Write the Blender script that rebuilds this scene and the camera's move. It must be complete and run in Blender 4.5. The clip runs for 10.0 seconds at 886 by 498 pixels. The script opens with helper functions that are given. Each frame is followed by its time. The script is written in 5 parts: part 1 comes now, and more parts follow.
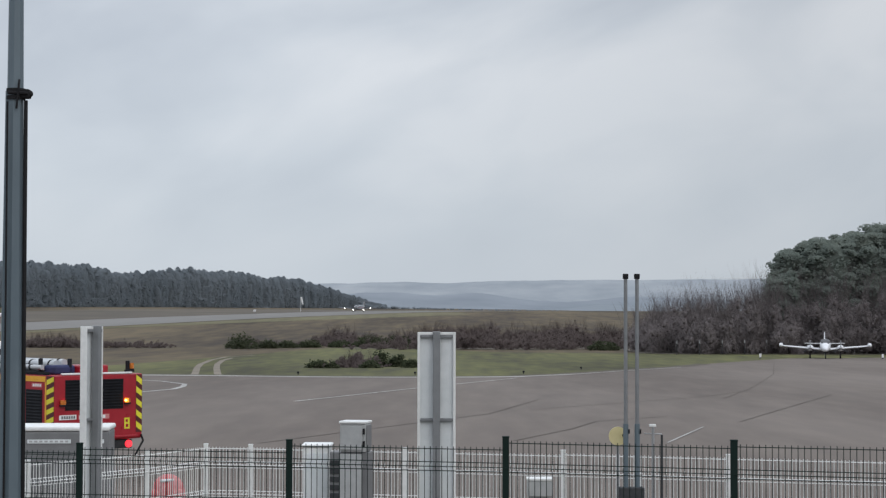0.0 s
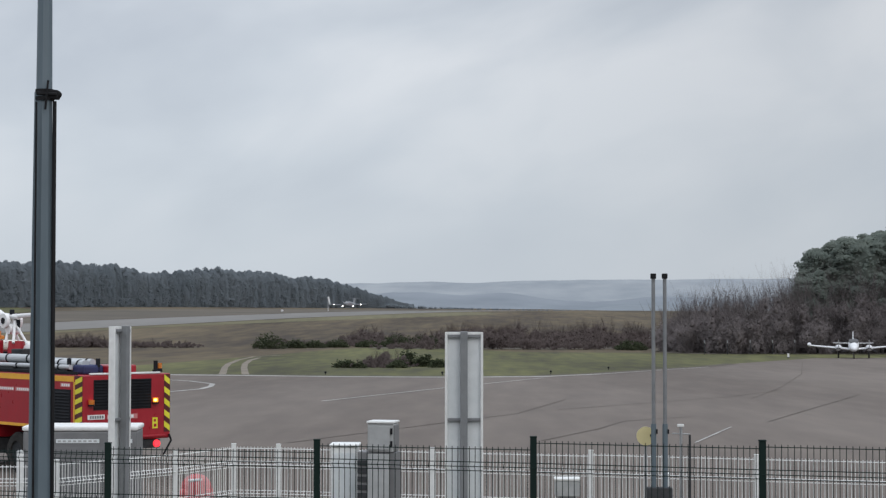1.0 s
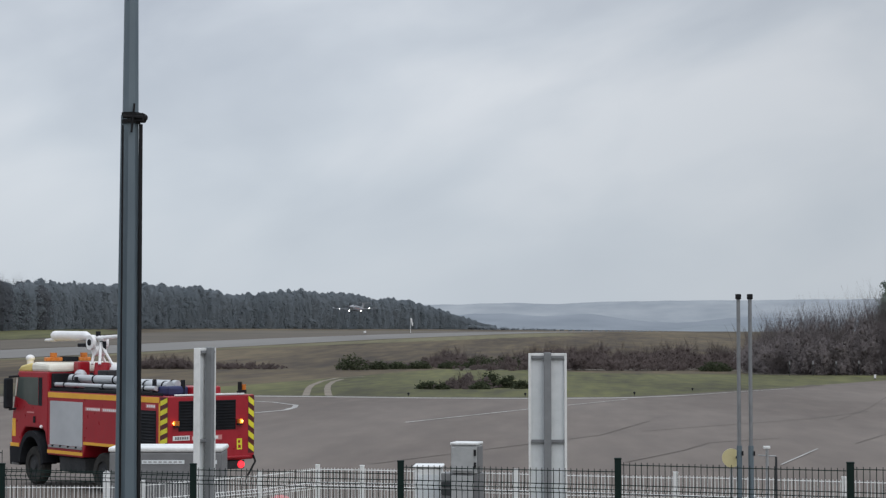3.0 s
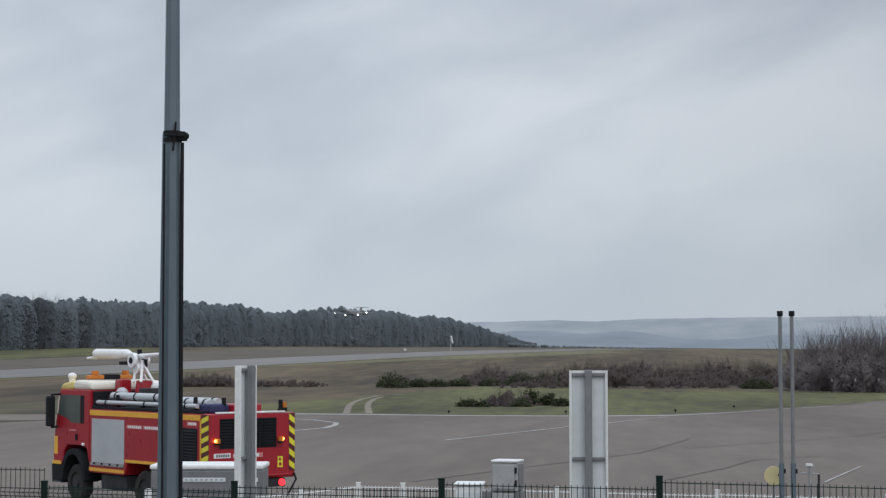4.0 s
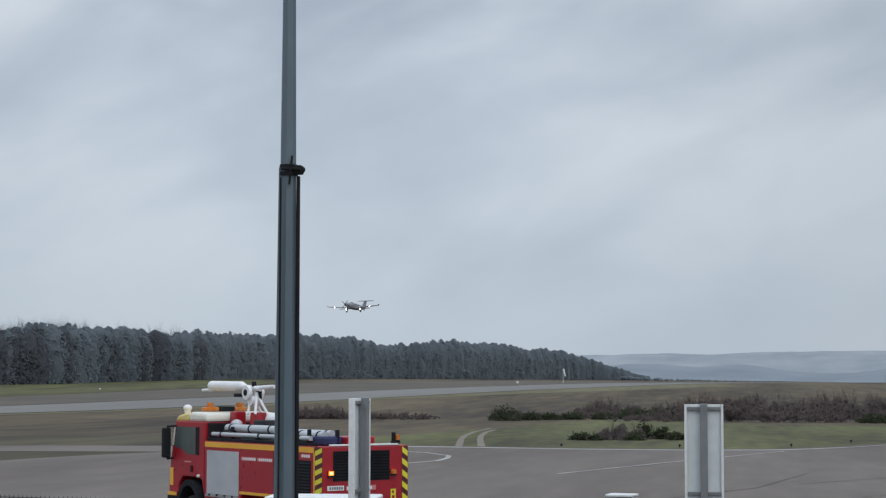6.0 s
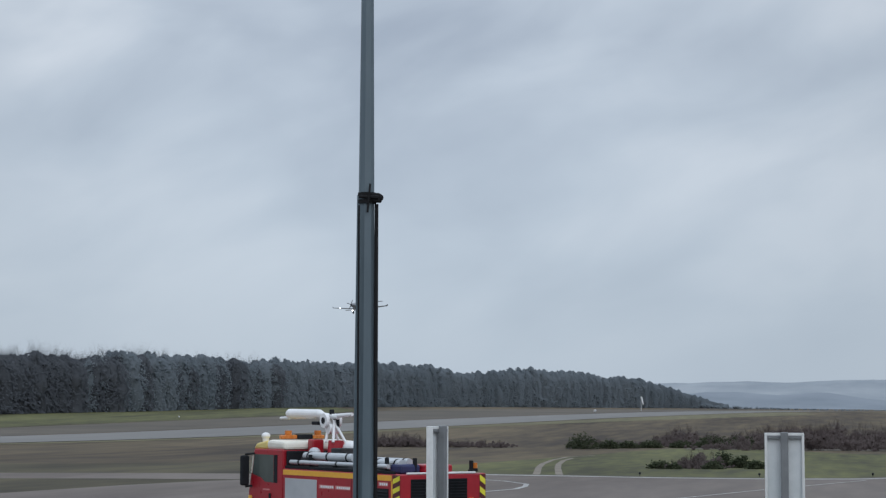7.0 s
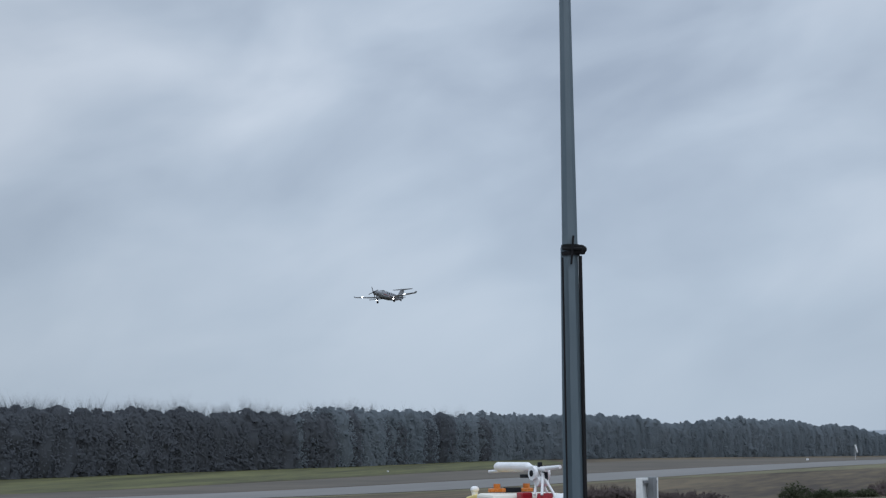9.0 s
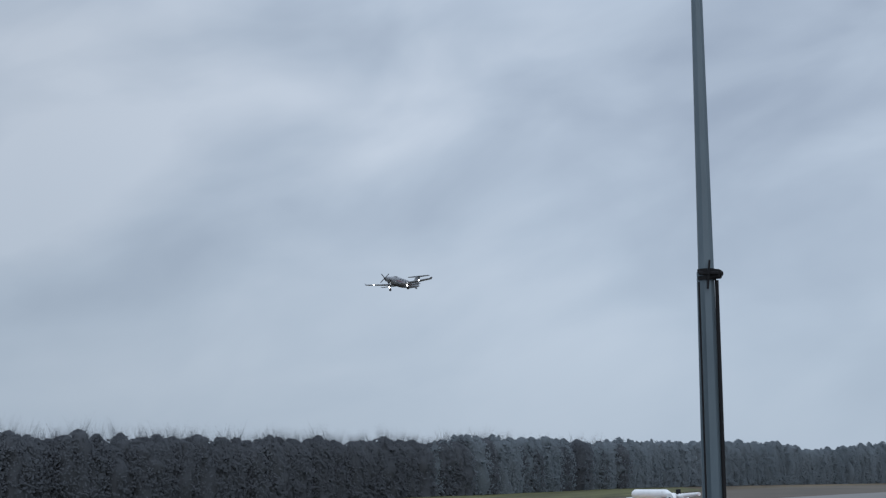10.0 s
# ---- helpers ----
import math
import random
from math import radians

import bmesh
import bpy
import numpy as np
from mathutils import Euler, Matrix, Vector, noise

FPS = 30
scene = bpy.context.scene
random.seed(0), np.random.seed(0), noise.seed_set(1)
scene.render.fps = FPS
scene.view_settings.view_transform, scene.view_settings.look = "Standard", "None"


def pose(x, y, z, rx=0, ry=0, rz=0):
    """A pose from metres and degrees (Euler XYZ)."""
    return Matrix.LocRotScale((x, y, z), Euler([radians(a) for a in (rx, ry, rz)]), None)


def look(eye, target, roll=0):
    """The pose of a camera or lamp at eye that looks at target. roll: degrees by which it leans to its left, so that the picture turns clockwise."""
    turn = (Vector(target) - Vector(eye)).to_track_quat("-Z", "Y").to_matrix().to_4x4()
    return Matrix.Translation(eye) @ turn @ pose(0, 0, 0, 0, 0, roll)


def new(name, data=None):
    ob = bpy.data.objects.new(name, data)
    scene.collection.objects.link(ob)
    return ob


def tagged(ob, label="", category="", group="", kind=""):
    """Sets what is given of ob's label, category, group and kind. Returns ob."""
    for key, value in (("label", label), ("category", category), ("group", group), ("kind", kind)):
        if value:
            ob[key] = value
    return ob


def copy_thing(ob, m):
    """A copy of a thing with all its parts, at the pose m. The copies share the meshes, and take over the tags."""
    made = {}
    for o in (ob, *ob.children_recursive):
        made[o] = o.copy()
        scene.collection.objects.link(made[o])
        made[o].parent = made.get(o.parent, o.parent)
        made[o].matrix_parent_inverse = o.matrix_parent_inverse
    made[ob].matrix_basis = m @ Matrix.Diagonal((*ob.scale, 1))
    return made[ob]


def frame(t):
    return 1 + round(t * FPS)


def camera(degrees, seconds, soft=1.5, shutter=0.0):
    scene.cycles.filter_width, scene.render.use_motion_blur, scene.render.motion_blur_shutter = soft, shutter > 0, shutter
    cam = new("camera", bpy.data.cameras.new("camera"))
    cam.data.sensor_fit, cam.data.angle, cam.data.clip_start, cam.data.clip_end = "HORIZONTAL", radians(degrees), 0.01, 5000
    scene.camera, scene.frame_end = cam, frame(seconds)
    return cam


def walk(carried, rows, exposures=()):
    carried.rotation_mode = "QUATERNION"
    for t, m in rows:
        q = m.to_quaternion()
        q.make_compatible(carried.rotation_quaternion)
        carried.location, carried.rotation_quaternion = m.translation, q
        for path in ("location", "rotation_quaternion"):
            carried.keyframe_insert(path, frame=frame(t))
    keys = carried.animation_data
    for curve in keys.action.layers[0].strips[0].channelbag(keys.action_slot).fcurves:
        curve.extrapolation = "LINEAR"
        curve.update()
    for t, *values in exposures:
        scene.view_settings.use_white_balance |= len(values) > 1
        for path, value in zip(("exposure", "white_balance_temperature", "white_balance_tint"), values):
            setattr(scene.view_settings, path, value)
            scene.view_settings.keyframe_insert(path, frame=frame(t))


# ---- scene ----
cam = camera(27.171, 10.0, soft=1.3)


def eye_pose(x, y, z, yaw, pitch, roll):
    """A camera pose from its place, heading, tilt and lean."""
    return Matrix.Translation((x, y, z)) @ Matrix.Rotation(radians(yaw), 4, "Z") @ Matrix.Rotation(radians(90 + pitch), 4, "X") @ Matrix.Rotation(radians(roll), 4, "Z")


PATH = [
    (0.0, eye_pose(0.000, -0.000, 4.200, 0.000, 1.957, 0.095)),
    (0.5, eye_pose(-0.002, 0.003, 4.202, 0.386, 1.930, 0.075)),
    (1.0, eye_pose(-0.004, 0.004, 4.201, 0.846, 1.950, 0.069)),
    (1.5, eye_pose(-0.007, 0.007, 4.202, 1.417, 2.011, 0.065)),
    (2.0, eye_pose(-0.010, 0.010, 4.200, 2.082, 2.147, 0.064)),
    (2.5, eye_pose(-0.013, 0.025, 4.201, 2.779, 2.347, 0.031)),
    (4.0, eye_pose(-0.018, 0.025, 4.199, 4.670, 3.160, -0.086)),
    (4.5, eye_pose(-0.022, 0.028, 4.200, 5.388, 3.371, -0.107)),
    (5.0, eye_pose(-0.027, 0.036, 4.199, 6.199, 3.593, -0.077)),
    (5.5, eye_pose(-0.033, 0.045, 4.202, 7.139, 3.840, -0.000)),
    (7.0, eye_pose(-0.050, 0.068, 4.202, 10.586, 5.049, 0.121)),
    (7.5, eye_pose(-0.056, 0.087, 4.208, 11.990, 5.485, 0.024)),
    (8.0, eye_pose(-0.060, 0.081, 4.207, 13.505, 5.893, -0.222)),
    (8.5, eye_pose(-0.058, 0.081, 4.205, 15.138, 6.303, -0.470)),
    (9.0, eye_pose(-0.051, 0.047, 4.204, 16.948, 6.704, -0.695)),
    (9.5, eye_pose(-0.053, 0.052, 4.204, 18.964, 7.129, -0.915)),
    (10.0, eye_pose(-0.053, 0.042, 4.200, 21.156, 7.618, -0.891)),
]
EXPOSURES = [(0.0, 0.02, 6600, 12), (2.5, -0.02, 6600, 12), (4.5, -0.11, 6400, 11), (5.5, -0.14, 6330, 10), (7.5, -0.21, 6080, 10), (9.0, -0.26, 5930, 10), (10.0, -0.3, 5900, 10)]
walk(cam, PATH, EXPOSURES)


# ---- world and sun ----
def link(nt, a, b):
    nt.links.new(a, b)


def math_node(nt, op, a, b=None, c=None):
    n = nt.nodes.new("ShaderNodeMath")
    n.operation = op
    for i, v in enumerate((a, b, c)):
        if v is None:
            continue
        if isinstance(v, (int, float)):
            n.inputs[i].default_value = v
        else:
            link(nt, v, n.inputs[i])
    return n.outputs[0]


def mix_colour(nt, fac, a, b, blend="MIX"):
    n = nt.nodes.new("ShaderNodeMix")
    n.data_type, n.blend_type = "RGBA", blend
    for sock, v in ((n.inputs[0], fac), (n.inputs[6], a), (n.inputs[7], b)):
        if isinstance(v, (int, float)):
            sock.default_value = v
        elif isinstance(v, tuple):
            sock.default_value = (*v, 1) if len(v) == 3 else v
        else:
            link(nt, v, sock)
    return n.outputs[2]


def ramp(nt, fac, stops):
    n = nt.nodes.new("ShaderNodeValToRGB")
    while len(n.color_ramp.elements) < len(stops):
        n.color_ramp.elements.new(0.5)
    for e, (p, c) in zip(n.color_ramp.elements, stops):
        e.position, e.color = p, (*c, 1) if isinstance(c, tuple) else (c, c, c, 1)
    link(nt, fac, n.inputs[0])
    return n.outputs[0]


def noise_node(nt, vec, scale, detail=4, rough=0.55, distort=0.0):
    n = nt.nodes.new("ShaderNodeTexNoise")
    n.inputs["Scale"].default_value, n.inputs["Detail"].default_value = scale, detail
    n.inputs["Roughness"].default_value, n.inputs["Distortion"].default_value = rough, distort
    if vec is not None:
        link(nt, vec, n.inputs["Vector"])
    return n.outputs[0]


SUN_ELEVATION, SUN_ROTATION = radians(28), radians(120)
world = bpy.data.worlds.new("overcast_sky")
scene.world = world
world.use_nodes = True
wt = world.node_tree
wt.nodes.clear()
coord = wt.nodes.new("ShaderNodeTexCoord")
sep = wt.nodes.new("ShaderNodeSeparateXYZ")
link(wt, coord.outputs["Generated"], sep.inputs[0])
height = math_node(wt, "MAXIMUM", sep.outputs[2], 0.0)
turn = wt.nodes.new("ShaderNodeMapping")
turn.inputs["Rotation"].default_value = (0, radians(17), 0)
link(wt, coord.outputs["Generated"], turn.inputs[0])
squash = wt.nodes.new("ShaderNodeMapping")
squash.inputs["Location"].default_value = (1.3, 0.4, 0.7)
squash.inputs["Scale"].default_value = (4.2, 4.2, 8.8)
link(wt, turn.outputs[0], squash.inputs[0])
broad = noise_node(wt, squash.outputs[0], 0.8, 2, 0.45, 0.35)
fine = noise_node(wt, squash.outputs[0], 2.1, 4, 0.45, 0.3)
cloud = math_node(wt, "ADD", math_node(wt, "MULTIPLY", broad, 0.62), math_node(wt, "MULTIPLY", fine, 0.38))
deck = ramp(wt, cloud, [(0.38, (0.42, 0.475, 0.55)), (0.5, (0.575, 0.635, 0.7)), (0.61, (0.74, 0.785, 0.83))])
haze = ramp(wt, height, [(0.0, 0.9), (0.06, 0.6), (0.2, 0.0)])
veiled = mix_colour(wt, haze, deck, (0.545, 0.62, 0.69))
sky = wt.nodes.new("ShaderNodeTexSky")
sky.sky_type, sky.sun_disc = "NISHITA", False
sky.sun_elevation, sky.sun_rotation = SUN_ELEVATION, SUN_ROTATION
blue = mix_colour(wt, 1.0, sky.outputs[0], (0.08, 0.08, 0.08), "MULTIPLY")
mixed = mix_colour(wt, 0.94, blue, veiled)
zenith = math_node(wt, "ADD", math_node(wt, "MULTIPLY", math_node(wt, "MAXIMUM", math_node(wt, "SUBTRACT", height, 0.25), 0.0), 2.6), 1.0)
# the cloud is thinner towards one bearing
thin = wt.nodes.new("ShaderNodeVectorMath")
thin.operation = "DOT_PRODUCT"
thin.inputs[1].default_value = (-0.2, 0.96, 0.19)
link(wt, coord.outputs["Generated"], thin.inputs[0])
veil = ramp(wt, math_node(wt, "POWER", math_node(wt, "MAXIMUM", thin.outputs["Value"], 0.0), 14.0), [(0.0, 0.9), (0.35, 0.9), (1.0, 1.08)])
bright = mix_colour(wt, 1.0, mixed, veil, "MULTIPLY")
ground_cut = wt.nodes.new("ShaderNodeBackground")
link(wt, bright, ground_cut.inputs[0])
link(wt, zenith, ground_cut.inputs[1])
wout = wt.nodes.new("ShaderNodeOutputWorld")
link(wt, ground_cut.outputs[0], wout.inputs[0])

sun = new("sun", bpy.data.lights.new("sun", "SUN"))
sun.data.energy, sun.data.angle, sun.data.color = 0.6, radians(40), (1.0, 0.96, 0.9)
sun.matrix_world = look((60, -80, 90), (0, 40, 0))


# ---- materials ----
def shade(name, colours, rough=0.6, metal=0.0, grain=8.0, patch=0.6, bump=0.0, bump_scale=40.0, emit=None, per_object=0.0, stretch=(1, 1, 1), island=0.0, spread=0.17):
    """A surface with variation at two scales: colours is a dark and a light tone."""
    m = bpy.data.materials.new(name)
    m.use_nodes = True
    nt = m.node_tree
    b = nt.nodes["Principled BSDF"]
    tc = nt.nodes.new("ShaderNodeTexCoord")
    mp = nt.nodes.new("ShaderNodeMapping")
    mp.inputs["Scale"].default_value = stretch
    link(nt, tc.outputs["Object"], mp.inputs[0])
    n1 = noise_node(nt, mp.outputs[0], grain, 5, 0.6)
    n2 = noise_node(nt, mp.outputs[0], patch, 3, 0.5)
    f = math_node(nt, "ADD", math_node(nt, "MULTIPLY", n1, 0.5), math_node(nt, "MULTIPLY", n2, 0.5))
    col = ramp(nt, f, [(0.5 - spread, colours[0]), (0.5 + spread, colours[1])])
    if per_object:
        oi = nt.nodes.new("ShaderNodeObjectInfo")
        col = mix_colour(nt, 1.0, col, ramp(nt, oi.outputs["Random"], [(0, 1 - per_object), (1, 1.0)]), "MULTIPLY")
    if island:
        ge = nt.nodes.new("ShaderNodeNewGeometry")
        col = mix_colour(nt, 1.0, col, ramp(nt, ge.outputs["Random Per Island"], [(0, 1 - island), (1, 1.0)]), "MULTIPLY")
    link(nt, col, b.inputs["Base Color"])
    link(nt, ramp(nt, n1, [(0.3, max(rough - 0.1, 0.02)), (0.7, min(rough + 0.1, 1.0))]), b.inputs["Roughness"])
    b.inputs["Metallic"].default_value = metal
    if rough > 0.75:
        b.inputs["Specular IOR Level"].default_value = 0.2
    if bump:
        bp = nt.nodes.new("ShaderNodeBump")
        bp.inputs["Strength"].default_value, bp.inputs["Distance"].default_value = bump, 0.02
        link(nt, noise_node(nt, mp.outputs[0], bump_scale, 4), bp.inputs["Height"])
        link(nt, bp.outputs[0], b.inputs["Normal"])
    if emit:
        b.inputs["Emission Color"].default_value, b.inputs["Emission Strength"].default_value = (*emit[0], 1), emit[1]
    return m


def foliage(name, colours, grain=0.3, patch=0.05, island=0.25, through_leaf=0.45):
    """Leaves and twigs that let some light through."""
    m = bpy.data.materials.new(name)
    m.use_nodes = True
    nt = m.node_tree
    nt.nodes.clear()
    tc = nt.nodes.new("ShaderNodeTexCoord")
    n1 = noise_node(nt, tc.outputs["Object"], grain, 4, 0.6)
    n2 = noise_node(nt, tc.outputs["Object"], patch, 3, 0.5)
    col = ramp(nt, math_node(nt, "ADD", math_node(nt, "MULTIPLY", n1, 0.5), math_node(nt, "MULTIPLY", n2, 0.5)), [(0.36, colours[0]), (0.64, colours[1])])
    ge = nt.nodes.new("ShaderNodeNewGeometry")
    col = mix_colour(nt, 1.0, col, ramp(nt, ge.outputs["Random Per Island"], [(0, 1 - island), (1, 1.0)]), "MULTIPLY")
    d, t, mx, out = (nt.nodes.new(k) for k in ("ShaderNodeBsdfDiffuse", "ShaderNodeBsdfTranslucent", "ShaderNodeMixShader", "ShaderNodeOutputMaterial"))
    link(nt, col, d.inputs[0])
    link(nt, col, t.inputs[0])
    mx.inputs[0].default_value = through_leaf
    link(nt, d.outputs[0], mx.inputs[1])
    link(nt, t.outputs[0], mx.inputs[2])
    link(nt, mx.outputs[0], out.inputs[0])
    return m


ASPHALT = shade("asphalt", ((0.102, 0.084, 0.073), (0.174, 0.149, 0.131)), 0.85, grain=0.7, patch=0.07, bump=0.3, bump_scale=12, stretch=(1, 0.16, 1), spread=0.13)
RUNWAY = shade("runway_asphalt", ((0.145, 0.14, 0.132), (0.205, 0.198, 0.188)), 0.85, grain=0.12, patch=0.02, stretch=(1, 0.13, 1), spread=0.13)
HEATH = shade("dry_heath", ((0.036, 0.027, 0.02), (0.128, 0.1, 0.062)), 0.95, grain=0.3, patch=0.03, bump=0.6, bump_scale=0.8, stretch=(1, 0.13, 1), spread=0.12)
GRASS = shade("short_green_grass", ((0.042, 0.041, 0.021), (0.13, 0.131, 0.054)), 0.95, grain=0.6, patch=0.07, bump=0.6, bump_scale=1.5, stretch=(1, 0.13, 1), spread=0.13)
GRASS_BROWN = shade("brown_winter_grass", ((0.035, 0.03, 0.02), (0.096, 0.083, 0.05)), 0.95, grain=0.5, patch=0.06, stretch=(1, 0.13, 1), spread=0.12)
GRASS_PALE = shade("pale_dry_grass", ((0.088, 0.08, 0.046), (0.17, 0.158, 0.092)), 0.95, grain=0.3, patch=0.04, stretch=(1, 0.13, 1), spread=0.13)
GRAVEL = shade("pale_gravel", ((0.15, 0.13, 0.105), (0.235, 0.205, 0.168)), 0.9, grain=1.5, patch=0.2)
BURNT = shade("dark_heather", ((0.075, 0.066, 0.055), (0.13, 0.112, 0.09)), 0.95, grain=0.08, patch=0.02)
PAINT_LINE = shade("worn_white_line_paint", ((0.2, 0.195, 0.185), (0.46, 0.45, 0.43)), 0.7, grain=1.2, patch=0.2)
# pine and far-wood colours lightened: haze is put into the base colour
PINE = foliage("haze_lightened_needles", ((0.175, 0.208, 0.188), (0.255, 0.288, 0.252)), 0.3, 0.05, 0.1, 0.5)
PINE_FAR = foliage("haze_tinted_pine", ((0.215, 0.248, 0.274), (0.265, 0.298, 0.324)), 0.05, 0.012, 0.06, 0.5)
TWIG_FAR = foliage("haze_tinted_bare_trees", ((0.13, 0.14, 0.156), (0.162, 0.173, 0.19)), 0.05, 0.012, 0.06, 0.5)
BARK = shade("bark", ((0.06, 0.05, 0.042), (0.12, 0.1, 0.085)), 0.95, grain=6, patch=1)
TWIG = foliage("bare_brown_twigs", ((0.215, 0.19, 0.19), (0.275, 0.247, 0.247)), 0.3, 0.06, 0.05, 0.5)
HEATH_TWIG = foliage("dark_heath_twigs", ((0.125, 0.102, 0.098), (0.185, 0.152, 0.145)), 0.25, 0.05, 0.08, 0.5)
BUSH = foliage("dark_green_bush_leaves", ((0.065, 0.08, 0.05), (0.125, 0.14, 0.085)), 0.8, 0.1, 0.3)
GALV = shade("weathered_galvanised_steel", ((0.08, 0.112, 0.134), (0.142, 0.182, 0.208)), 0.55, 0.15, grain=9, patch=1.4, stretch=(1, 1, 0.25))
BLACK = shade("black_rubber", ((0.008, 0.008, 0.009), (0.02, 0.02, 0.022)), 0.82, grain=20, patch=2)
GREEN_STEEL = shade("dark_green_coated_steel", ((0.004, 0.013, 0.011), (0.008, 0.02, 0.017)), 0.8, grain=20, patch=2)
WHITE_STEEL = shade("white_coated_steel", ((0.62, 0.63, 0.62), (0.78, 0.79, 0.78)), 0.5, grain=12, patch=1.5)
SIGN_WHITE = shade("white_sign_back", ((0.56, 0.6, 0.61), (0.72, 0.75, 0.76)), 0.45, grain=6, patch=0.9)
ALU = shade("grey_aluminium", ((0.3, 0.31, 0.32), (0.42, 0.43, 0.44)), 0.4, 0.5, grain=8, patch=1)
POST_GREY = shade("dull_grey_post_metal", ((0.16, 0.168, 0.175), (0.23, 0.24, 0.248)), 0.55, 0.2, grain=8, patch=1)
GREY_BOX = shade("grey_cabinet_paint", ((0.3, 0.31, 0.31), (0.42, 0.43, 0.43)), 0.5, grain=8, patch=1.2)
GREY_DARK = shade("dark_grey_housing_paint", ((0.14, 0.143, 0.147), (0.2, 0.203, 0.207)), 0.5, grain=5, patch=0.8)
DARK_BOX = shade("dark_grey_grille", ((0.025, 0.027, 0.03), (0.06, 0.062, 0.065)), 0.8, grain=15, patch=2)
RED = shade("red_vehicle_paint", ((0.28, 0.008, 0.017), (0.38, 0.015, 0.026)), 0.35, grain=5, patch=0.8)


# ---- mesh helpers ----
def part(name, bm, material, parent=None, label="", smooth=False):
    me = bpy.data.meshes.new(name)
    bm.to_mesh(me)
    bm.free()
    me.materials.append(material)
    if smooth:
        for p in me.polygons:
            p.use_smooth = True
    ob = new(name, me)
    if parent is not None:
        ob.parent = parent
    return tagged(ob, label)


def thing(name, m, label, category, group="", kind=""):
    ob = new(name)
    ob.matrix_basis = m
    return tagged(ob, label, category, group, kind)


def block(bm, x0, x1, y0, y1, z0, z1, bevel=0.0, m=None):
    """A box with bevelled edges."""
    vs = bmesh.ops.create_cube(bm, size=1.0)["verts"]
    bmesh.ops.transform(bm, matrix=Matrix.Translation(((x0 + x1) / 2, (y0 + y1) / 2, (z0 + z1) / 2)) @ Matrix.Diagonal((abs(x1 - x0), abs(y1 - y0), abs(z1 - z0), 1)), verts=vs)
    if bevel:
        es = list({e for v in vs for e in v.link_edges})
        got = bmesh.ops.bevel(bm, geom=es, offset=bevel, segments=2, affect="EDGES", profile=0.5)
        vs = list({v for f in got["faces"] for v in f.verts} | {v for v in vs if v.is_valid})
    if m is not None:
        bmesh.ops.transform(bm, matrix=m, verts=vs)
    return bm


def rod(bm, p, q, r0, r1=None, n=10):
    """A capped round bar from p to q."""
    p, q = Vector(p), Vector(q)
    r1 = r0 if r1 is None else r1
    d = q - p
    vs = bmesh.ops.create_cone(bm, cap_ends=True, segments=n, radius1=r0, radius2=r1, depth=d.length)["verts"]
    bmesh.ops.transform(bm, matrix=Matrix.Translation((p + q) / 2) @ d.to_track_quat("Z", "Y").to_matrix().to_4x4(), verts=vs)
    return bm


def ball(bm, c, rx, ry=None, rz=None, u=12, v=8):
    ry, rz = ry or rx, rz or rx
    vs = bmesh.ops.create_uvsphere(bm, u_segments=u, v_segments=v, radius=1)["verts"]
    bmesh.ops.transform(bm, matrix=Matrix.Translation(c) @ Matrix.Diagonal((rx, ry, rz, 1)), verts=vs)
    return bm


def B():
    return bmesh.new()


bm = B()
bmesh.ops.create_icosphere(bm, subdivisions=1, radius=1.0)
bm.verts.index_update()
LUMP_V = np.array([v.co[:] for v in bm.verts])
LUMP_F = np.array([[v.index for v in f.verts] for f in bm.faces])
bm.free()


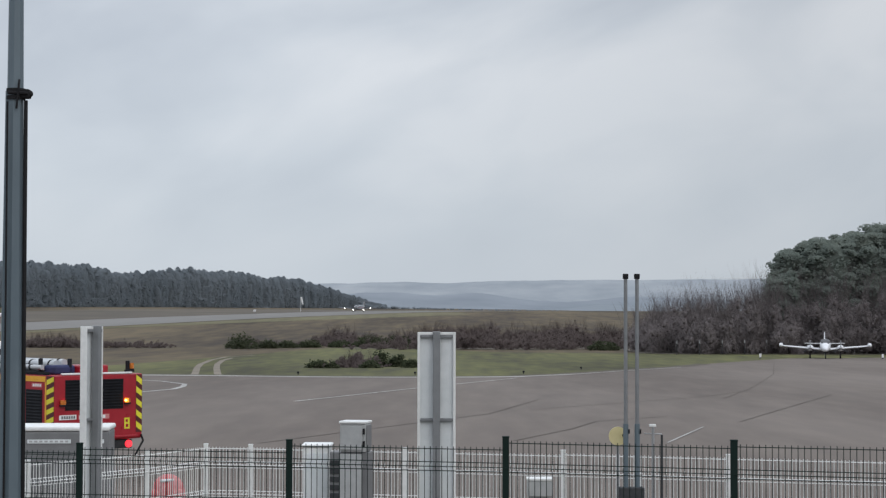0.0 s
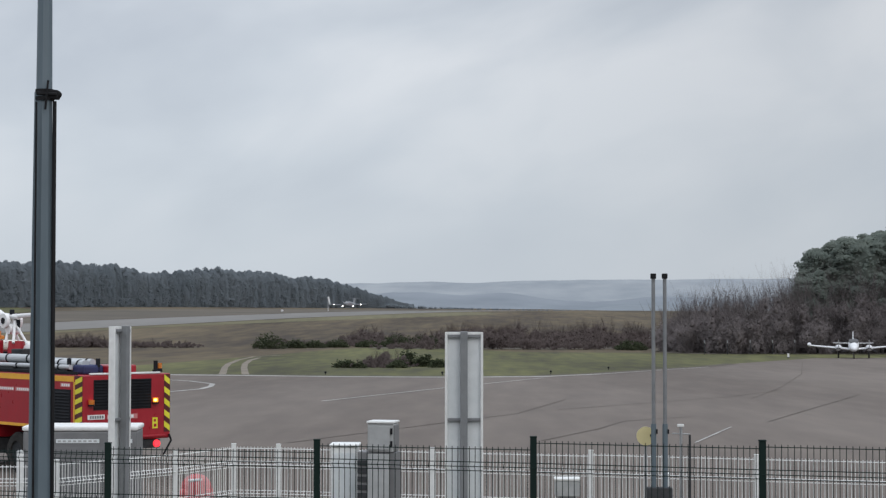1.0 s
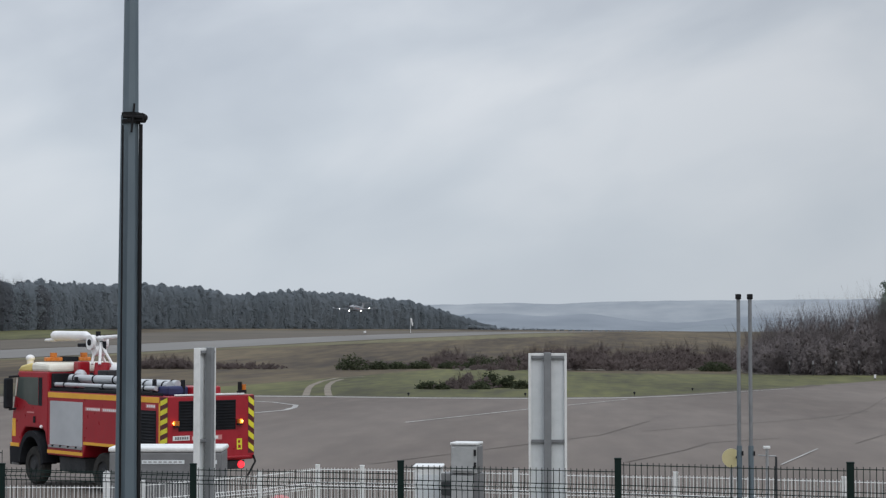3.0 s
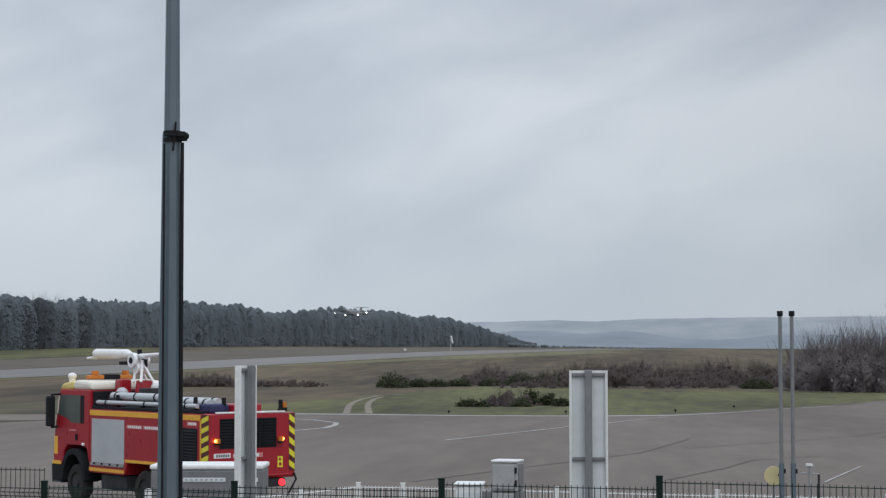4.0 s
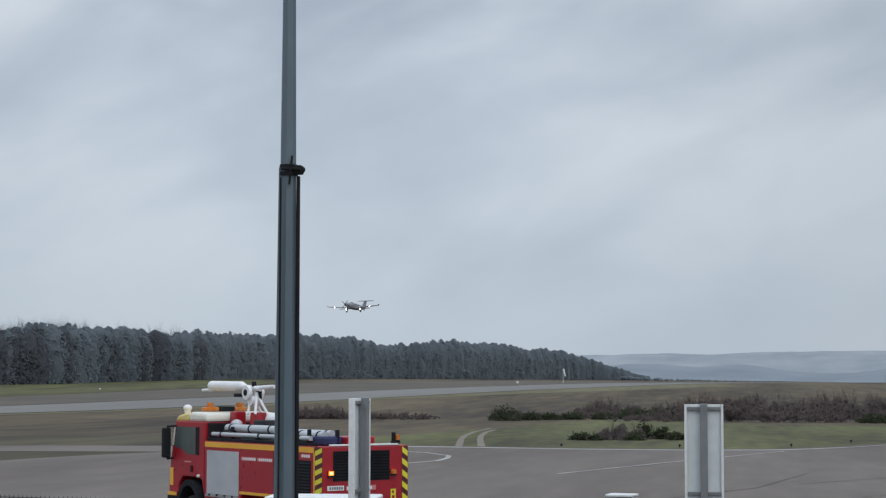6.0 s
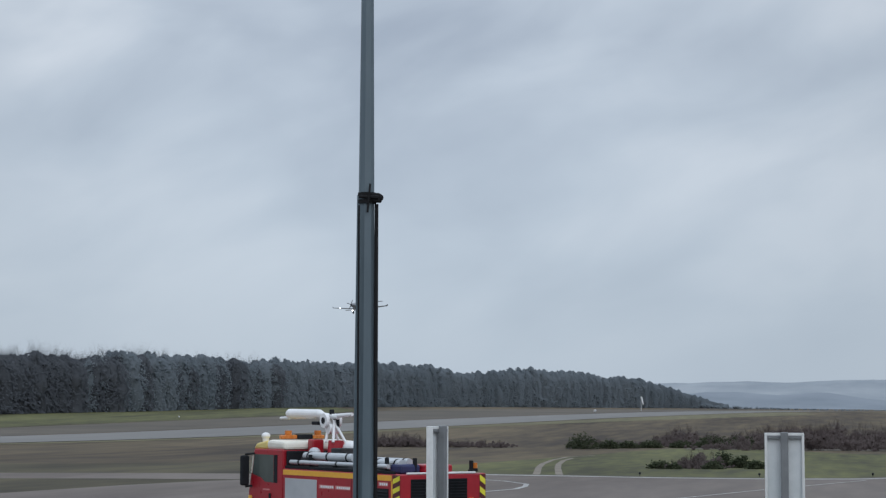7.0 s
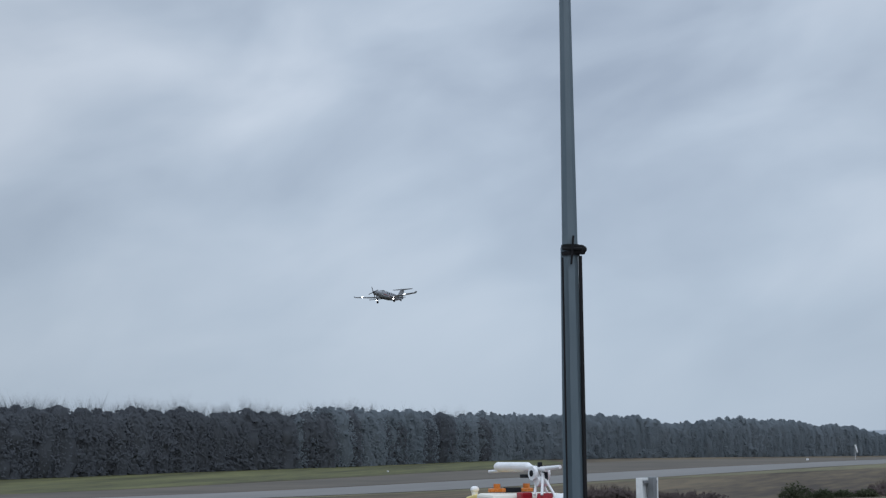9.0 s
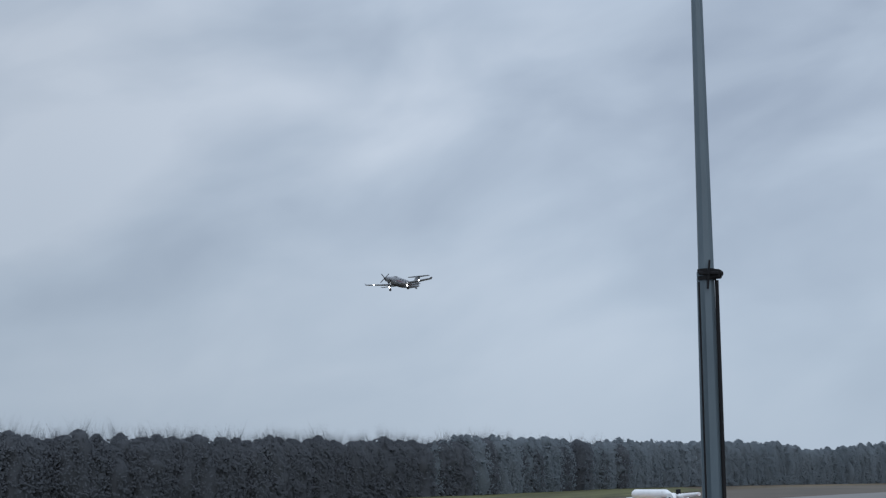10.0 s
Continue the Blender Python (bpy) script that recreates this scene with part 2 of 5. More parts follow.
class Soup:
    """Many loose four-sided faces gathered into one mesh."""

    def __init__(self):
        self.v, self.f, self.t, self.n = [], [], [], 0

    def cards(self, centres, size, rng, lift=0.7, out=None):
        """Leaf clumps at the centres, turned at random but mostly open to the sky."""
        c = np.asarray(centres, float).reshape(-1, 3)
        k = len(c)
        up = rng.normal(size=(k, 3)) * 0.6 + np.array((0, 0, lift))
        if out is not None:
            up = up * 0.55 + out
        up /= np.linalg.norm(up, axis=1)[:, None]
        a = np.cross(up, rng.normal(size=(k, 3)))
        a /= np.linalg.norm(a, axis=1)[:, None]
        b = np.cross(up, a)
        s = size * rng.uniform(0.6, 1.2, (k, 1))
        w = size * rng.uniform(0.45, 1.0, (k, 1))
        self.v.append(np.stack((c - a * s, c - b * w + a * s * 0.2, c + a * s, c + b * w - a * s * 0.2), 1).reshape(-1, 3))
        self.f.append(np.arange(self.n, self.n + 4 * k).reshape(-1, 4))
        self.n += 4 * k

    def lumps(self, centres, radii, rng):
        """Uneven rounded masses of foliage."""
        c, r = np.asarray(centres, float).reshape(-1, 3), np.asarray(radii, float).reshape(-1, 3)
        k, m = len(c), len(LUMP_V)
        v = LUMP_V[None] * r[:, None, :] * rng.uniform(0.75, 1.25, (k, m, 1)) + c[:, None, :]
        self.v.append(v.reshape(-1, 3))
        self.t.append((LUMP_F[None] + (self.n + m * np.arange(k))[:, None, None]).reshape(-1, 3))
        self.n += k * m

    def clump(self, centres, radii, count, size, rng, core=0.72, face=None):
        """Rounded masses: leaf clumps over a smaller closed core, opened towards the light of one side."""
        c, r = np.asarray(centres, float).reshape(-1, 3), np.asarray(radii, float).reshape(-1, 3)
        self.lumps(c, r * core, rng)
        d = rng.normal(size=(len(c) * count, 3))
        d /= np.linalg.norm(d, axis=1)[:, None]
        at = np.repeat(c, count, 0) + d * np.repeat(r, count, 0) * rng.uniform(min(core, 0.7), 1.14, (len(d), 1))
        self.cards(at, size, rng, 0.5, d if face is None else d * 0.45 + np.array(face))

    def crown(self, x, y, z, tall, wide, profile, low, count, size, rng, face, spread=1.15):
        """A closed uneven crown on a ring profile, clad in leaf clumps down to a share of its height."""
        n, hs, rs = 9, np.array([p[0] for p in profile]), np.array([p[1] for p in profile])
        m = len(hs)
        a = np.arange(n)[None, :] * 6.2832 / n + rng.uniform(0, 6.28)
        r = wide * rs[:, None] * rng.uniform(0.66, 1.24, (m, n)) * rng.uniform(0.85, 1.12, (m, 1))
        bend = wide * rng.uniform(-0.28, 0.28, (2, m, 1))
        zz = z + tall * (hs[:, None] + rng.uniform(-0.02, 0.02, (m, n)) * (hs[:, None] > 0))
        self.v.append(np.stack((x + bend[0] + r * np.cos(a), y + bend[1] + r * np.sin(a), zz), 2).reshape(-1, 3))
        k = np.arange(m - 1)[:, None] * n + np.arange(n)[None, :]
        k2 = np.arange(m - 1)[:, None] * n + (np.arange(n)[None, :] + 1) % n
        self.f.append((np.stack((k, k2, k2 + n, k + n), 2) + self.n).reshape(-1, 4))
        self.n += m * n
        h = 1 - (1 - low) * rng.uniform(0, 1, count) ** 1.35
        a = rng.uniform(0, 6.2832, count)
        rr = wide * np.interp(h, hs, rs) * rng.uniform(1.0, spread, count)
        d = np.stack((np.cos(a), np.sin(a), 0.3 + h * 0.5), 1)
        at = np.stack((x + rr * np.cos(a), y + rr * np.sin(a), z + tall * h * rng.uniform(0.985, 1.012, count)), 1)
        self.cards(at, size, rng, 0.3, d * 0.22 + np.array(face))

    def stick(self, p, q, r0, r1):
        p, q = np.asarray(p, float), np.asarray(q, float)
        d = q - p
        a = np.cross(d, (0.3, 0.9, 0.1))
        a /= math.sqrt(a @ a) + 1e-9
        b = np.cross(d, a)
        b /= math.sqrt(b @ b) + 1e-9
        ring = [math.cos(an) * a + math.sin(an) * b for an in (0, 2.094, 4.189)]
        self.v.append(np.array([p + r0 * o for o in ring] + [q + r1 * o for o in ring]))
        k = self.n
        self.f.append(np.array([(k, k + 1, k + 4, k + 3), (k + 1, k + 2, k + 5, k + 4), (k + 2, k, k + 3, k + 5)]))
        self.n += 6

    def make(self, name, material, parent=None, label="", smooth=False):
        me = bpy.data.meshes.new(name)
        me.from_pydata(np.concatenate(self.v).tolist(), [], [f for block_ in self.f + self.t for f in block_.tolist()])
        me.materials.append(material)
        if smooth:
            for p in me.polygons:
                p.use_smooth = True
        ob = new(name, me)
        if parent is not None:
            ob.parent = parent
        return tagged(ob, label)


# ---- ground ----
PROFILE_Y = (-200, 0, 50, 130, 226, 290, 350, 400, 450, 500, 553, 617, 668, 740, 800, 887, 1000, 1180, 1260, 1450, 6000)
PROFILE_Z = (0, 0, 0, -0.7, -1.6, -1.8, -1.7, -1.32, -0.5, 0.28, 1.2, 2.15, 2.75, 3.65, 4.1, 4.4, 4.55, 4.75, 4.75, 4.2, 3.0)
fine_y = np.arange(-200, 6001, 2.0)
fine_z = np.convolve(np.pad(np.interp(fine_y, PROFILE_Y, PROFILE_Z), 15, mode="edge"), np.ones(31) / 31, "valid")


def runway_x(y):
    """The runway's centre line."""
    return -122 + (y - 450) * 0.285


def ground_z(y, x=None):
    """Height of the terrain: a long swell, and a gentle rise from the runway to the wood."""
    z = float(np.interp(y, fine_y, fine_z))
    if x is not None:
        e = min(runway_x(y) - x, 260.0) - 60.0
        z += 0.0075 * (e + math.hypot(e, 30.0)) - 0.03 if e > -400 else 0.0
    return z


def sheet(name, xs, near, far, rows, lift, material, label, category="ground"):
    """A piece of ground between two edges, draped over the terrain."""
    v, f = [], []
    for x in xs:
        a, b = near(x), far(x)
        for j in range(rows + 1):
            y = a + (b - a) * j / rows
            v.append((x, y, ground_z(y, x) + lift))
    n = rows + 1
    for i in range(len(xs) - 1):
        for j in range(rows):
            f.append((i * n + j, (i + 1) * n + j, (i + 1) * n + j + 1, i * n + j + 1))
    me = bpy.data.meshes.new(name)
    me.from_pydata(v, [], f)
    me.materials.append(material)
    return tagged(new(name, me), label, category, kind="structure")


def band(name, line, width, lift, material, label, step=12.0, category="ground"):
    """A strip of a given width along a polyline, draped over the terrain."""
    pts = []
    for (x0, y0), (x1, y1) in zip(line, line[1:]):
        n = max(1, int(math.hypot(x1 - x0, y1 - y0) / step))
        pts += [(x0 + (x1 - x0) * i / n, y0 + (y1 - y0) * i / n) for i in range(n)]
    pts.append(line[-1])
    v, f = [], []
    for i, (x, y) in enumerate(pts):
        a, b = pts[max(i - 1, 0)], pts[min(i + 1, len(pts) - 1)]
        dx, dy = b[0] - a[0], b[1] - a[1]
        s = math.hypot(dx, dy)
        for k in range(5):
            o = (k / 4 - 0.5) * width
            px, py = x - dy / s * o, y + dx / s * o
            v.append((px, py, ground_z(py, px) + lift))
    for i in range(len(pts) - 1):
        for k in range(4):
            f.append((i * 5 + k, i * 5 + k + 1, i * 5 + k + 6, i * 5 + k + 5))
    me = bpy.data.meshes.new(name)
    me.from_pydata(v, [], f)
    me.materials.append(material)
    return tagged(new(name, me), label, category, kind="structure")


def between(points):
    xs, ys = zip(*points)
    return lambda x: float(np.interp(x, xs, ys))


v, f = [], []
gx = [-4800, -2500, -1200, -600] + list(range(-480, 30, 12)) + [30, 60, 100, 140, 200, 300, 600, 1200, 2500, 4800]
gy = [-4800, -2000, -600] + list(range(-200, 1400, 8)) + [1500, 1800, 2200, 2800, 3600, 4800]
for x in gx:
    for y in gy:
        v.append((x, y, ground_z(y, x)))
n = len(gy)
for i in range(len(gx) - 1):
    for j in range(n - 1):
        f.append((i * n + j, (i + 1) * n + j, (i + 1) * n + j + 1, i * n + j + 1))
me = bpy.data.meshes.new("ground")
me.from_pydata(v, [], f)
me.materials.append(HEATH)
tagged(new("ground", me), "rough tan and brown winter heath round the airfield", "ground", kind="structure")

APRON_FAR = [(-140, 66), (-46, 84), (-43, 97), (-42.3, 104), (-41.6, 111), (-40.5, 117), (-39, 122.5), (-37.2, 126.5), (-36.6, 141.8), (-24, 145.5), (-17.3, 143.7), (-10, 140.8), (-3, 140), (1.2, 140.6), (5, 142), (10, 150), (15.6, 163.3), (22.9, 179), (27.2, 193.5), (37.2, 217), (43, 229), (60, 236), (200, 240)]
apron_xs = sorted(set(np.linspace(-140, 200, 120).round(2)) | {p[0] for p in APRON_FAR})
sheet("apron", apron_xs, lambda x: -60.0, between(APRON_FAR), 60, 0.03, ASPHALT, "worn grey asphalt apron with tar seams and faded lines", "apron")
band("taxiway", [(-150, 111), (-61, 130), (-48, 133.6), (-36, 134.6)], 16.0, 0.025, ASPHALT, "grey asphalt taxi road past the grass", 3, "road")
RUN = [(runway_x(y), y) for y in range(180, 1500, 20)]
band("runway", RUN, 42.0, 0.07, RUNWAY, "long pale grey runway crossing the heath", 20, "runway")


def verge(name, y0, y1, left, right, lift, material, label):
    """A strip beside the runway between two distances from its centre line."""
    v, f = [], []
    n, m = int((y1 - y0) / 10), 8
    for i in range(n + 1):
        y = y0 + (y1 - y0) * i / n
        for k in range(m + 1):
            d = left(y) + (right(y) - left(y)) * k / m
            x = runway_x(y) - d
            v.append((x, y, ground_z(y, x) + lift))
    for i in range(n):
        for k in range(m):
            a = i * (m + 1) + k
            f.append((a, a + m + 1, a + m + 2, a + 1))
    me = bpy.data.meshes.new(name)
    me.from_pydata(v, [], f)
    me.materials.append(material)
    return tagged(new(name, me), label, "field", kind="structure")


OVAL_FAR = [(-36, 150), (-30, 215), (-24, 268), (-18, 300), (-4, 296), (8, 268), (30, 262), (45, 258), (120, 262)]
sheet("grass_field", np.linspace(-36, 120, 80), lambda x: between(APRON_FAR)(x) - 2.0, between(OVAL_FAR), 30, 0.02, GRASS, "short green grass between apron and heath", "grass")
sheet("grass_strip", np.linspace(-110, -36, 40), lambda x: between(APRON_FAR)(x) - 2.0, between([(-110, 160), (-70, 175), (-36, 215)]), 16, 0.02, GRASS_BROWN, "brown verge beyond the taxi road", "grass")
GREEN_IN = between([(260, 66), (420, 72), (600, 88), (700, 112), (780, 165)])
verge("green_field", 260, 780, lambda y: 186.0, GREEN_IN, 0.05, GRASS, "pale green field below the wood")
verge("heather_strip", 260, 1180, between([(260, 64), (420, 70), (600, 86), (700, 110), (780, 120), (1180, 70)]), lambda y: 25.0, 0.05, BURNT, "strip of dark brown heather beside the runway")
verge("mown_verge", 200, 760, lambda y: -25.0, between([(200, -30), (480, -32), (600, -52), (700, -62), (760, -40)]), 0.045, GRASS_PALE, "pale mown verge along the near side of the runway")


# ---- distance ----
def hills(name, y, base, outline, roll, seed, material, label):
    """A ridge whose crest follows a few heights, roughened by tree tops."""
    xs, zs = zip(*outline)
    v, f = [], []
    n = 420
    for i in range(n + 1):
        x = xs[0] + (xs[-1] - xs[0]) * i / n
        top = float(np.interp(x, xs, zs)) - base
        top += roll * (noise.noise(Vector((x * 0.006, seed, 0))) + 0.55 * noise.noise(Vector((x * 0.021, seed + 3.0, 0))) + 0.35 * noise.noise(Vector((x * 0.06, seed + 7.0, 0))))
        v += [(x, y - 250, base), (x, y - 120, base + top * 0.55), (x, y - 40, base + top * 0.86), (x, y, base + top), (x, y + 300, base)]
    for i in range(n):
        for j in range(4):
            f.append((i * 5 + j, i * 5 + 5 + j, i * 5 + 6 + j, i * 5 + 1 + j))
    me = bpy.data.meshes.new(name)
    me.from_pydata(v, [], f)
    me.materials.append(material)
    for p in me.polygons:
        p.use_smooth = True
    return tagged(new(name, me), label, "hills", kind="structure")


# haze over the hills is put into pale bluish colours and a faint glow
HILL_FAR = shade("haze_glow_far_hill", ((0.15, 0.172, 0.195), (0.25, 0.268, 0.285)), 1.0, grain=0.012, patch=0.003, emit=((0.33, 0.385, 0.445), 0.17), stretch=(1, 1, 4))
HILL_NEAR = shade("haze_glow_near_hill", ((0.09, 0.108, 0.13), (0.165, 0.185, 0.208)), 1.0, grain=0.012, patch=0.004, emit=((0.28, 0.33, 0.385), 0.24), stretch=(1, 1, 4))
HILL_LOW = shade("haze_glow_low_ridge", ((0.09, 0.11, 0.13), (0.17, 0.19, 0.21)), 1.0, grain=0.02, patch=0.006, emit=((0.24, 0.29, 0.34), 0.24), stretch=(1, 1, 4))
hills("backdrop_hills", 4200, 2, [(-3600, 50), (-900, 58), (-215, 68), (-100, 73), (0, 69), (90, 73), (220, 77), (530, 78), (1200, 84), (3200, 70)], 2.4, 3, HILL_FAR, "hills on the skyline, pale mist put into colour and glow")
hills("backdrop_ridge", 2900, 2, [(-2400, 20), (-300, 30), (-75, 33), (-20, 29), (58, 35), (105, 27), (150, 21), (195, 20), (230, 22), (300, 29), (420, 24), (2200, 22)], 2.6, 8, HILL_NEAR, "low wooded ridge, mist put into colour and glow")
hills("backdrop_copse", 2000, 2, [(-1500, 9), (-140, 9), (-60, 8), (-10, 7), (40, 5.2), (130, 7.5), (170, 13), (210, 11), (300, 14), (1500, 12)], 1.6, 21, HILL_LOW, "dark band of far trees behind the runway, glowing faintly as haze")


# ---- woods ----
def bare_crown(soup, x, y, z, tall, rng, stems, r0=0.12):
    """Upright bare stems that fork twice."""
    for _ in range(stems):
        a = rng.uniform(0, 6.28)
        lean = rng.uniform(0.03, 0.24) * tall
        p = np.array((x + rng.normal() * 0.25, y + rng.normal() * 0.25, z))
        q = p + (lean * 0.5 * math.cos(a), lean * 0.5 * math.sin(a), tall * rng.uniform(0.4, 0.6))
        soup.stick(p, q, r0, r0 * 0.6)
        for _ in range(3):
            b = a + rng.normal() * 1.2
            k = tall * rng.uniform(0.18, 0.4)
            w = q + (k * 0.4 * math.cos(b), k * 0.4 * math.sin(b), k)
            soup.stick(q, w, r0 * 0.5, r0 * 0.25)
            for _ in range(3):
                b2 = b + rng.normal() * 1.3
                k2 = k * rng.uniform(0.3, 0.7)
                soup.stick(q + (w - q) * rng.uniform(0.3, 1), w + (k2 * 0.5 * math.cos(b2), k2 * 0.5 * math.sin(b2), k2), r0 * 0.3, r0 * 0.12)


rng = np.random.default_rng(11)
EDGE = [(-330, 250), (-318, 380), (-294, 440), (-272, 490), (-256, 548), (-230, 625), (-207, 772), (-165, 935), (-92, 1150), (-70, 1230), (-42, 1380)]
# height of the wood along its edge, with the dips and domes of its skyline
TALL_Y = [250, 428, 432, 445, 457, 466, 484, 500, 520, 545, 549, 556, 575, 600, 625, 660, 732, 752, 775, 810, 866, 893, 922, 934, 962, 1020, 1087, 1101, 1130, 1152, 1172, 1225, 1273, 1345, 1380]
TALL_H = [25, 24.5, 26, 23.5, 26, 23.5, 25.5, 23.7, 22.5, 23.5, 25, 22, 23, 22.2, 23.5, 22, 21, 22, 20.8, 21.6, 21.2, 22.4, 21, 18, 19.6, 22.4, 22, 18.6, 21, 20, 18, 13.5, 9.5, 4.6, 3.6]
seg = [math.dist(a, b) for a, b in zip(EDGE, EDGE[1:])]
run_len = np.concatenate(([0], np.cumsum(seg)))
far_pines, far_bare = Soup(), Soup()
OPEN_SIDE = (1.5, -1.3, 0.9)


DOME = ((0, 0.9), (0.2, 1.0), (0.45, 1.0), (0.62, 0.98), (0.76, 0.9), (0.87, 0.74), (0.95, 0.5), (1.0, 0.1))
SPIRE = ((0, 0.9), (0.2, 1.0), (0.45, 0.95), (0.62, 0.8), (0.76, 0.56), (0.87, 0.32), (0.95, 0.14), (1.0, 0.02))


def wood_tree(soup, x, y, z, tall, leafless, row):
    """A tree of the wood's edge: an uneven crown with boughs standing out of it, closed to the ground in front."""
    wide = tall * rng.uniform(0.14, 0.27)
    spire = not leafless and rng.uniform() < 0.14
    reach = tall * (0.88 if leafless else 0.96)
    soup.crown(x, y, z, reach, wide * 0.68, SPIRE if spire else DOME, (0.0, 0.0, 0.6)[row], (760, 600, 180)[row], 0.4, rng, OPEN_SIDE, 1.62)
    n = (12, 10, 5)[row]
    hgt = rng.uniform((0.05, 0.1, 0.6)[row], 0.95, n)
    an = rng.uniform(0, 6.283, n)
    r = wide * np.interp(hgt, (0, 0.55, 0.8, 1), (1, 1, 0.75, 0.1)) * rng.uniform(0.4, 0.95, n)
    size = tall * rng.uniform(0.055, 0.105, n)
    at = np.stack((x + r * np.cos(an), y + r * np.sin(an), z + reach * hgt - size * 0.3), 1)
    soup.clump(at, size[:, None] * np.array((1.25, 1.25, 0.8)), 34, 0.36, rng, 0.4, OPEN_SIDE)
    if leafless:
        bare_crown(soup, x, y, z + tall * 0.45, tall * 0.55, rng, 7, 0.04)


s = 0.0
while s < run_len[-1]:
    for row in range(3):
        ss = min(s + row * 1.6 + rng.uniform(-1.6, 1.6), run_len[-1])
        x = float(np.interp(ss, run_len, [p[0] for p in EDGE])) - (0, 2.2, 7)[row] - rng.uniform(0, 2.4)
        y = float(np.interp(ss, run_len, [p[1] for p in EDGE])) + (0, 1.2, 5)[row] + rng.uniform(-1.5, 1.5)
        tall = float(np.interp(y, TALL_Y, TALL_H)) * (rng.uniform(0.84, 1.0) + (0.06 if rng.uniform() < 0.1 else 0))
        wood = noise.noise(Vector((ss * 0.021, 4.2, 0)))
        leafless = y < 1150 and wood * 0.35 + rng.uniform(0.2, 0.8) < float(np.interp(y, (430, 560, 640, 800), (1.0, 0.95, 0.5, 0.08)))
        wood_tree(far_bare if leafless else far_pines, x, y, ground_z(y, x), tall, leafless, row)
    s += 3.3
# low growth carrying on past the end of the wood
for _ in range(150):
    k = rng.uniform() ** 1.4
    x, y = -62 + k * 150, 1290 + k * 60 + rng.uniform(-8, 8)
    t2 = float(np.interp(k, (0, 0.2, 0.5, 1), (4.5, 2.0, 1.0, 0.5))) * rng.uniform(0.5, 1.1)
    far_pines.clump([(x, y, ground_z(y, x) + t2 * 0.4)], [(t2 * 0.9, t2 * 0.8, t2 * 0.6)], 20, 0.4, rng, 0.6, OPEN_SIDE)
# mist over both woods lies only in their foliage colours
tagged(far_pines.make("pine_wood", PINE_FAR, smooth=True), "long dark pine wood beyond the runway, mist tinted into its colour", "wood", kind="stuff")
tagged(far_bare.make("bare_wood", TWIG_FAR, smooth=True), "grey bare trunks and crowns of the distant wood, haze in their colour", "wood", kind="stuff")


# ---- near wood, shrubs and bushes ----
def pine_tree(x, y, tall, seed, cards):
    rng = np.random.default_rng(seed)
    z = ground_z(y)
    ob = thing("pine_tree", pose(x, y, z), "tall dark green pine at the edge of the wood", "tree", "pines of the near wood")
    bm = B()
    rod(bm, (0, 0, -0.2), (0.2, 0, tall * 0.55), 0.26, 0.18, 8)
    rod(bm, (0.2, 0, tall * 0.55), (0.1, 0.2, tall * 0.95), 0.18, 0.05, 8)
    for _ in range(9):
        a, hgt = rng.uniform(0, 6.28), rng.uniform(0.4, 0.85) * tall
        k = tall * 0.17
        rod(bm, (0.15, 0, hgt), (k * math.cos(a), k * math.sin(a), hgt + k * 0.35), 0.07, 0.03, 5)
    part("trunk", bm, BARK, ob, "brown bark trunk with limbs")
    crown = Soup()
    wide = tall * rng.uniform(0.22, 0.27)
    crown.crown(0, 0, tall * 0.34, tall * 0.6, wide * 0.6, DOME, 0.0, 900, 0.22, rng, (-0.3, -1.2, 1.0), 1.5)
    n = cards // 150
    hgt, an = rng.uniform(0.4, 0.97, n), rng.uniform(0, 6.28, n)
    q = (hgt - 0.4) / 0.6
    r = wide * np.sqrt(np.maximum(0.03, 1 - (q * 1.05 - 0.15) ** 2)) * rng.uniform(0.5, 1, n)
    c = np.stack((r * np.cos(an), r * np.sin(an), tall * hgt - 0.5), 1)
    size = rng.uniform(0.6, 1.15, (n, 1))
    crown.clump(c, size * np.array((1.15, 1.15, 0.62)), 110, 0.18, rng, 0.7, (-0.3, -1.2, 1.0))
    crown.make("crown", PINE, ob, "dense dark green needles")
    return ob


for i, (x, y, tall) in enumerate(((49.3, 267, 11.5), (51.6, 270, 15.5), (54.2, 271, 17), (57.2, 269, 17.6), (60, 274, 18.2), (62.4, 270, 18.3), (65.5, 273, 19.6), (69, 270, 20), (73, 273, 20), (77, 276, 21), (53.5, 279, 16), (58.6, 281, 18), (63.5, 284, 19.5), (69, 284, 20.5), (76, 286, 21), (82, 274, 20))):
    pine_tree(x, y, tall, 40 + i, 9000)

rng = np.random.default_rng(5)
scrub = Soup()
for _ in range(620):
    x = rng.uniform(29, 90)
    y = rng.uniform(256, 276) + max(0, 6 - (x - 29)) * rng.uniform(0, 2)
    top = float(np.interp(x, (29, 33, 40, 48, 56, 90), (6.4, 9.2, 10.4, 11.2, 11.8, 11))) * rng.uniform(0.5, 1.08)
    bare_crown(scrub, x, y, ground_z(y), top, rng, 3, 0.034)
    k = 5
    mass = np.stack((x + rng.normal(size=k) * 0.8, y + rng.normal(size=k) * 0.8, ground_z(y) + top * rng.uniform(0.06, 0.66, k)), 1)
    scrub.clump(mass, rng.uniform(0.5, 0.95, (k, 1)) * np.array((1, 1, 1.5)), 64, 0.12, rng, 0.35, (-0.3, -1.6, 0.8))
tagged(scrub.make("bare_scrub", TWIG, smooth=True), "bare brown birch and scrub before the pines", "scrub", kind="stuff")

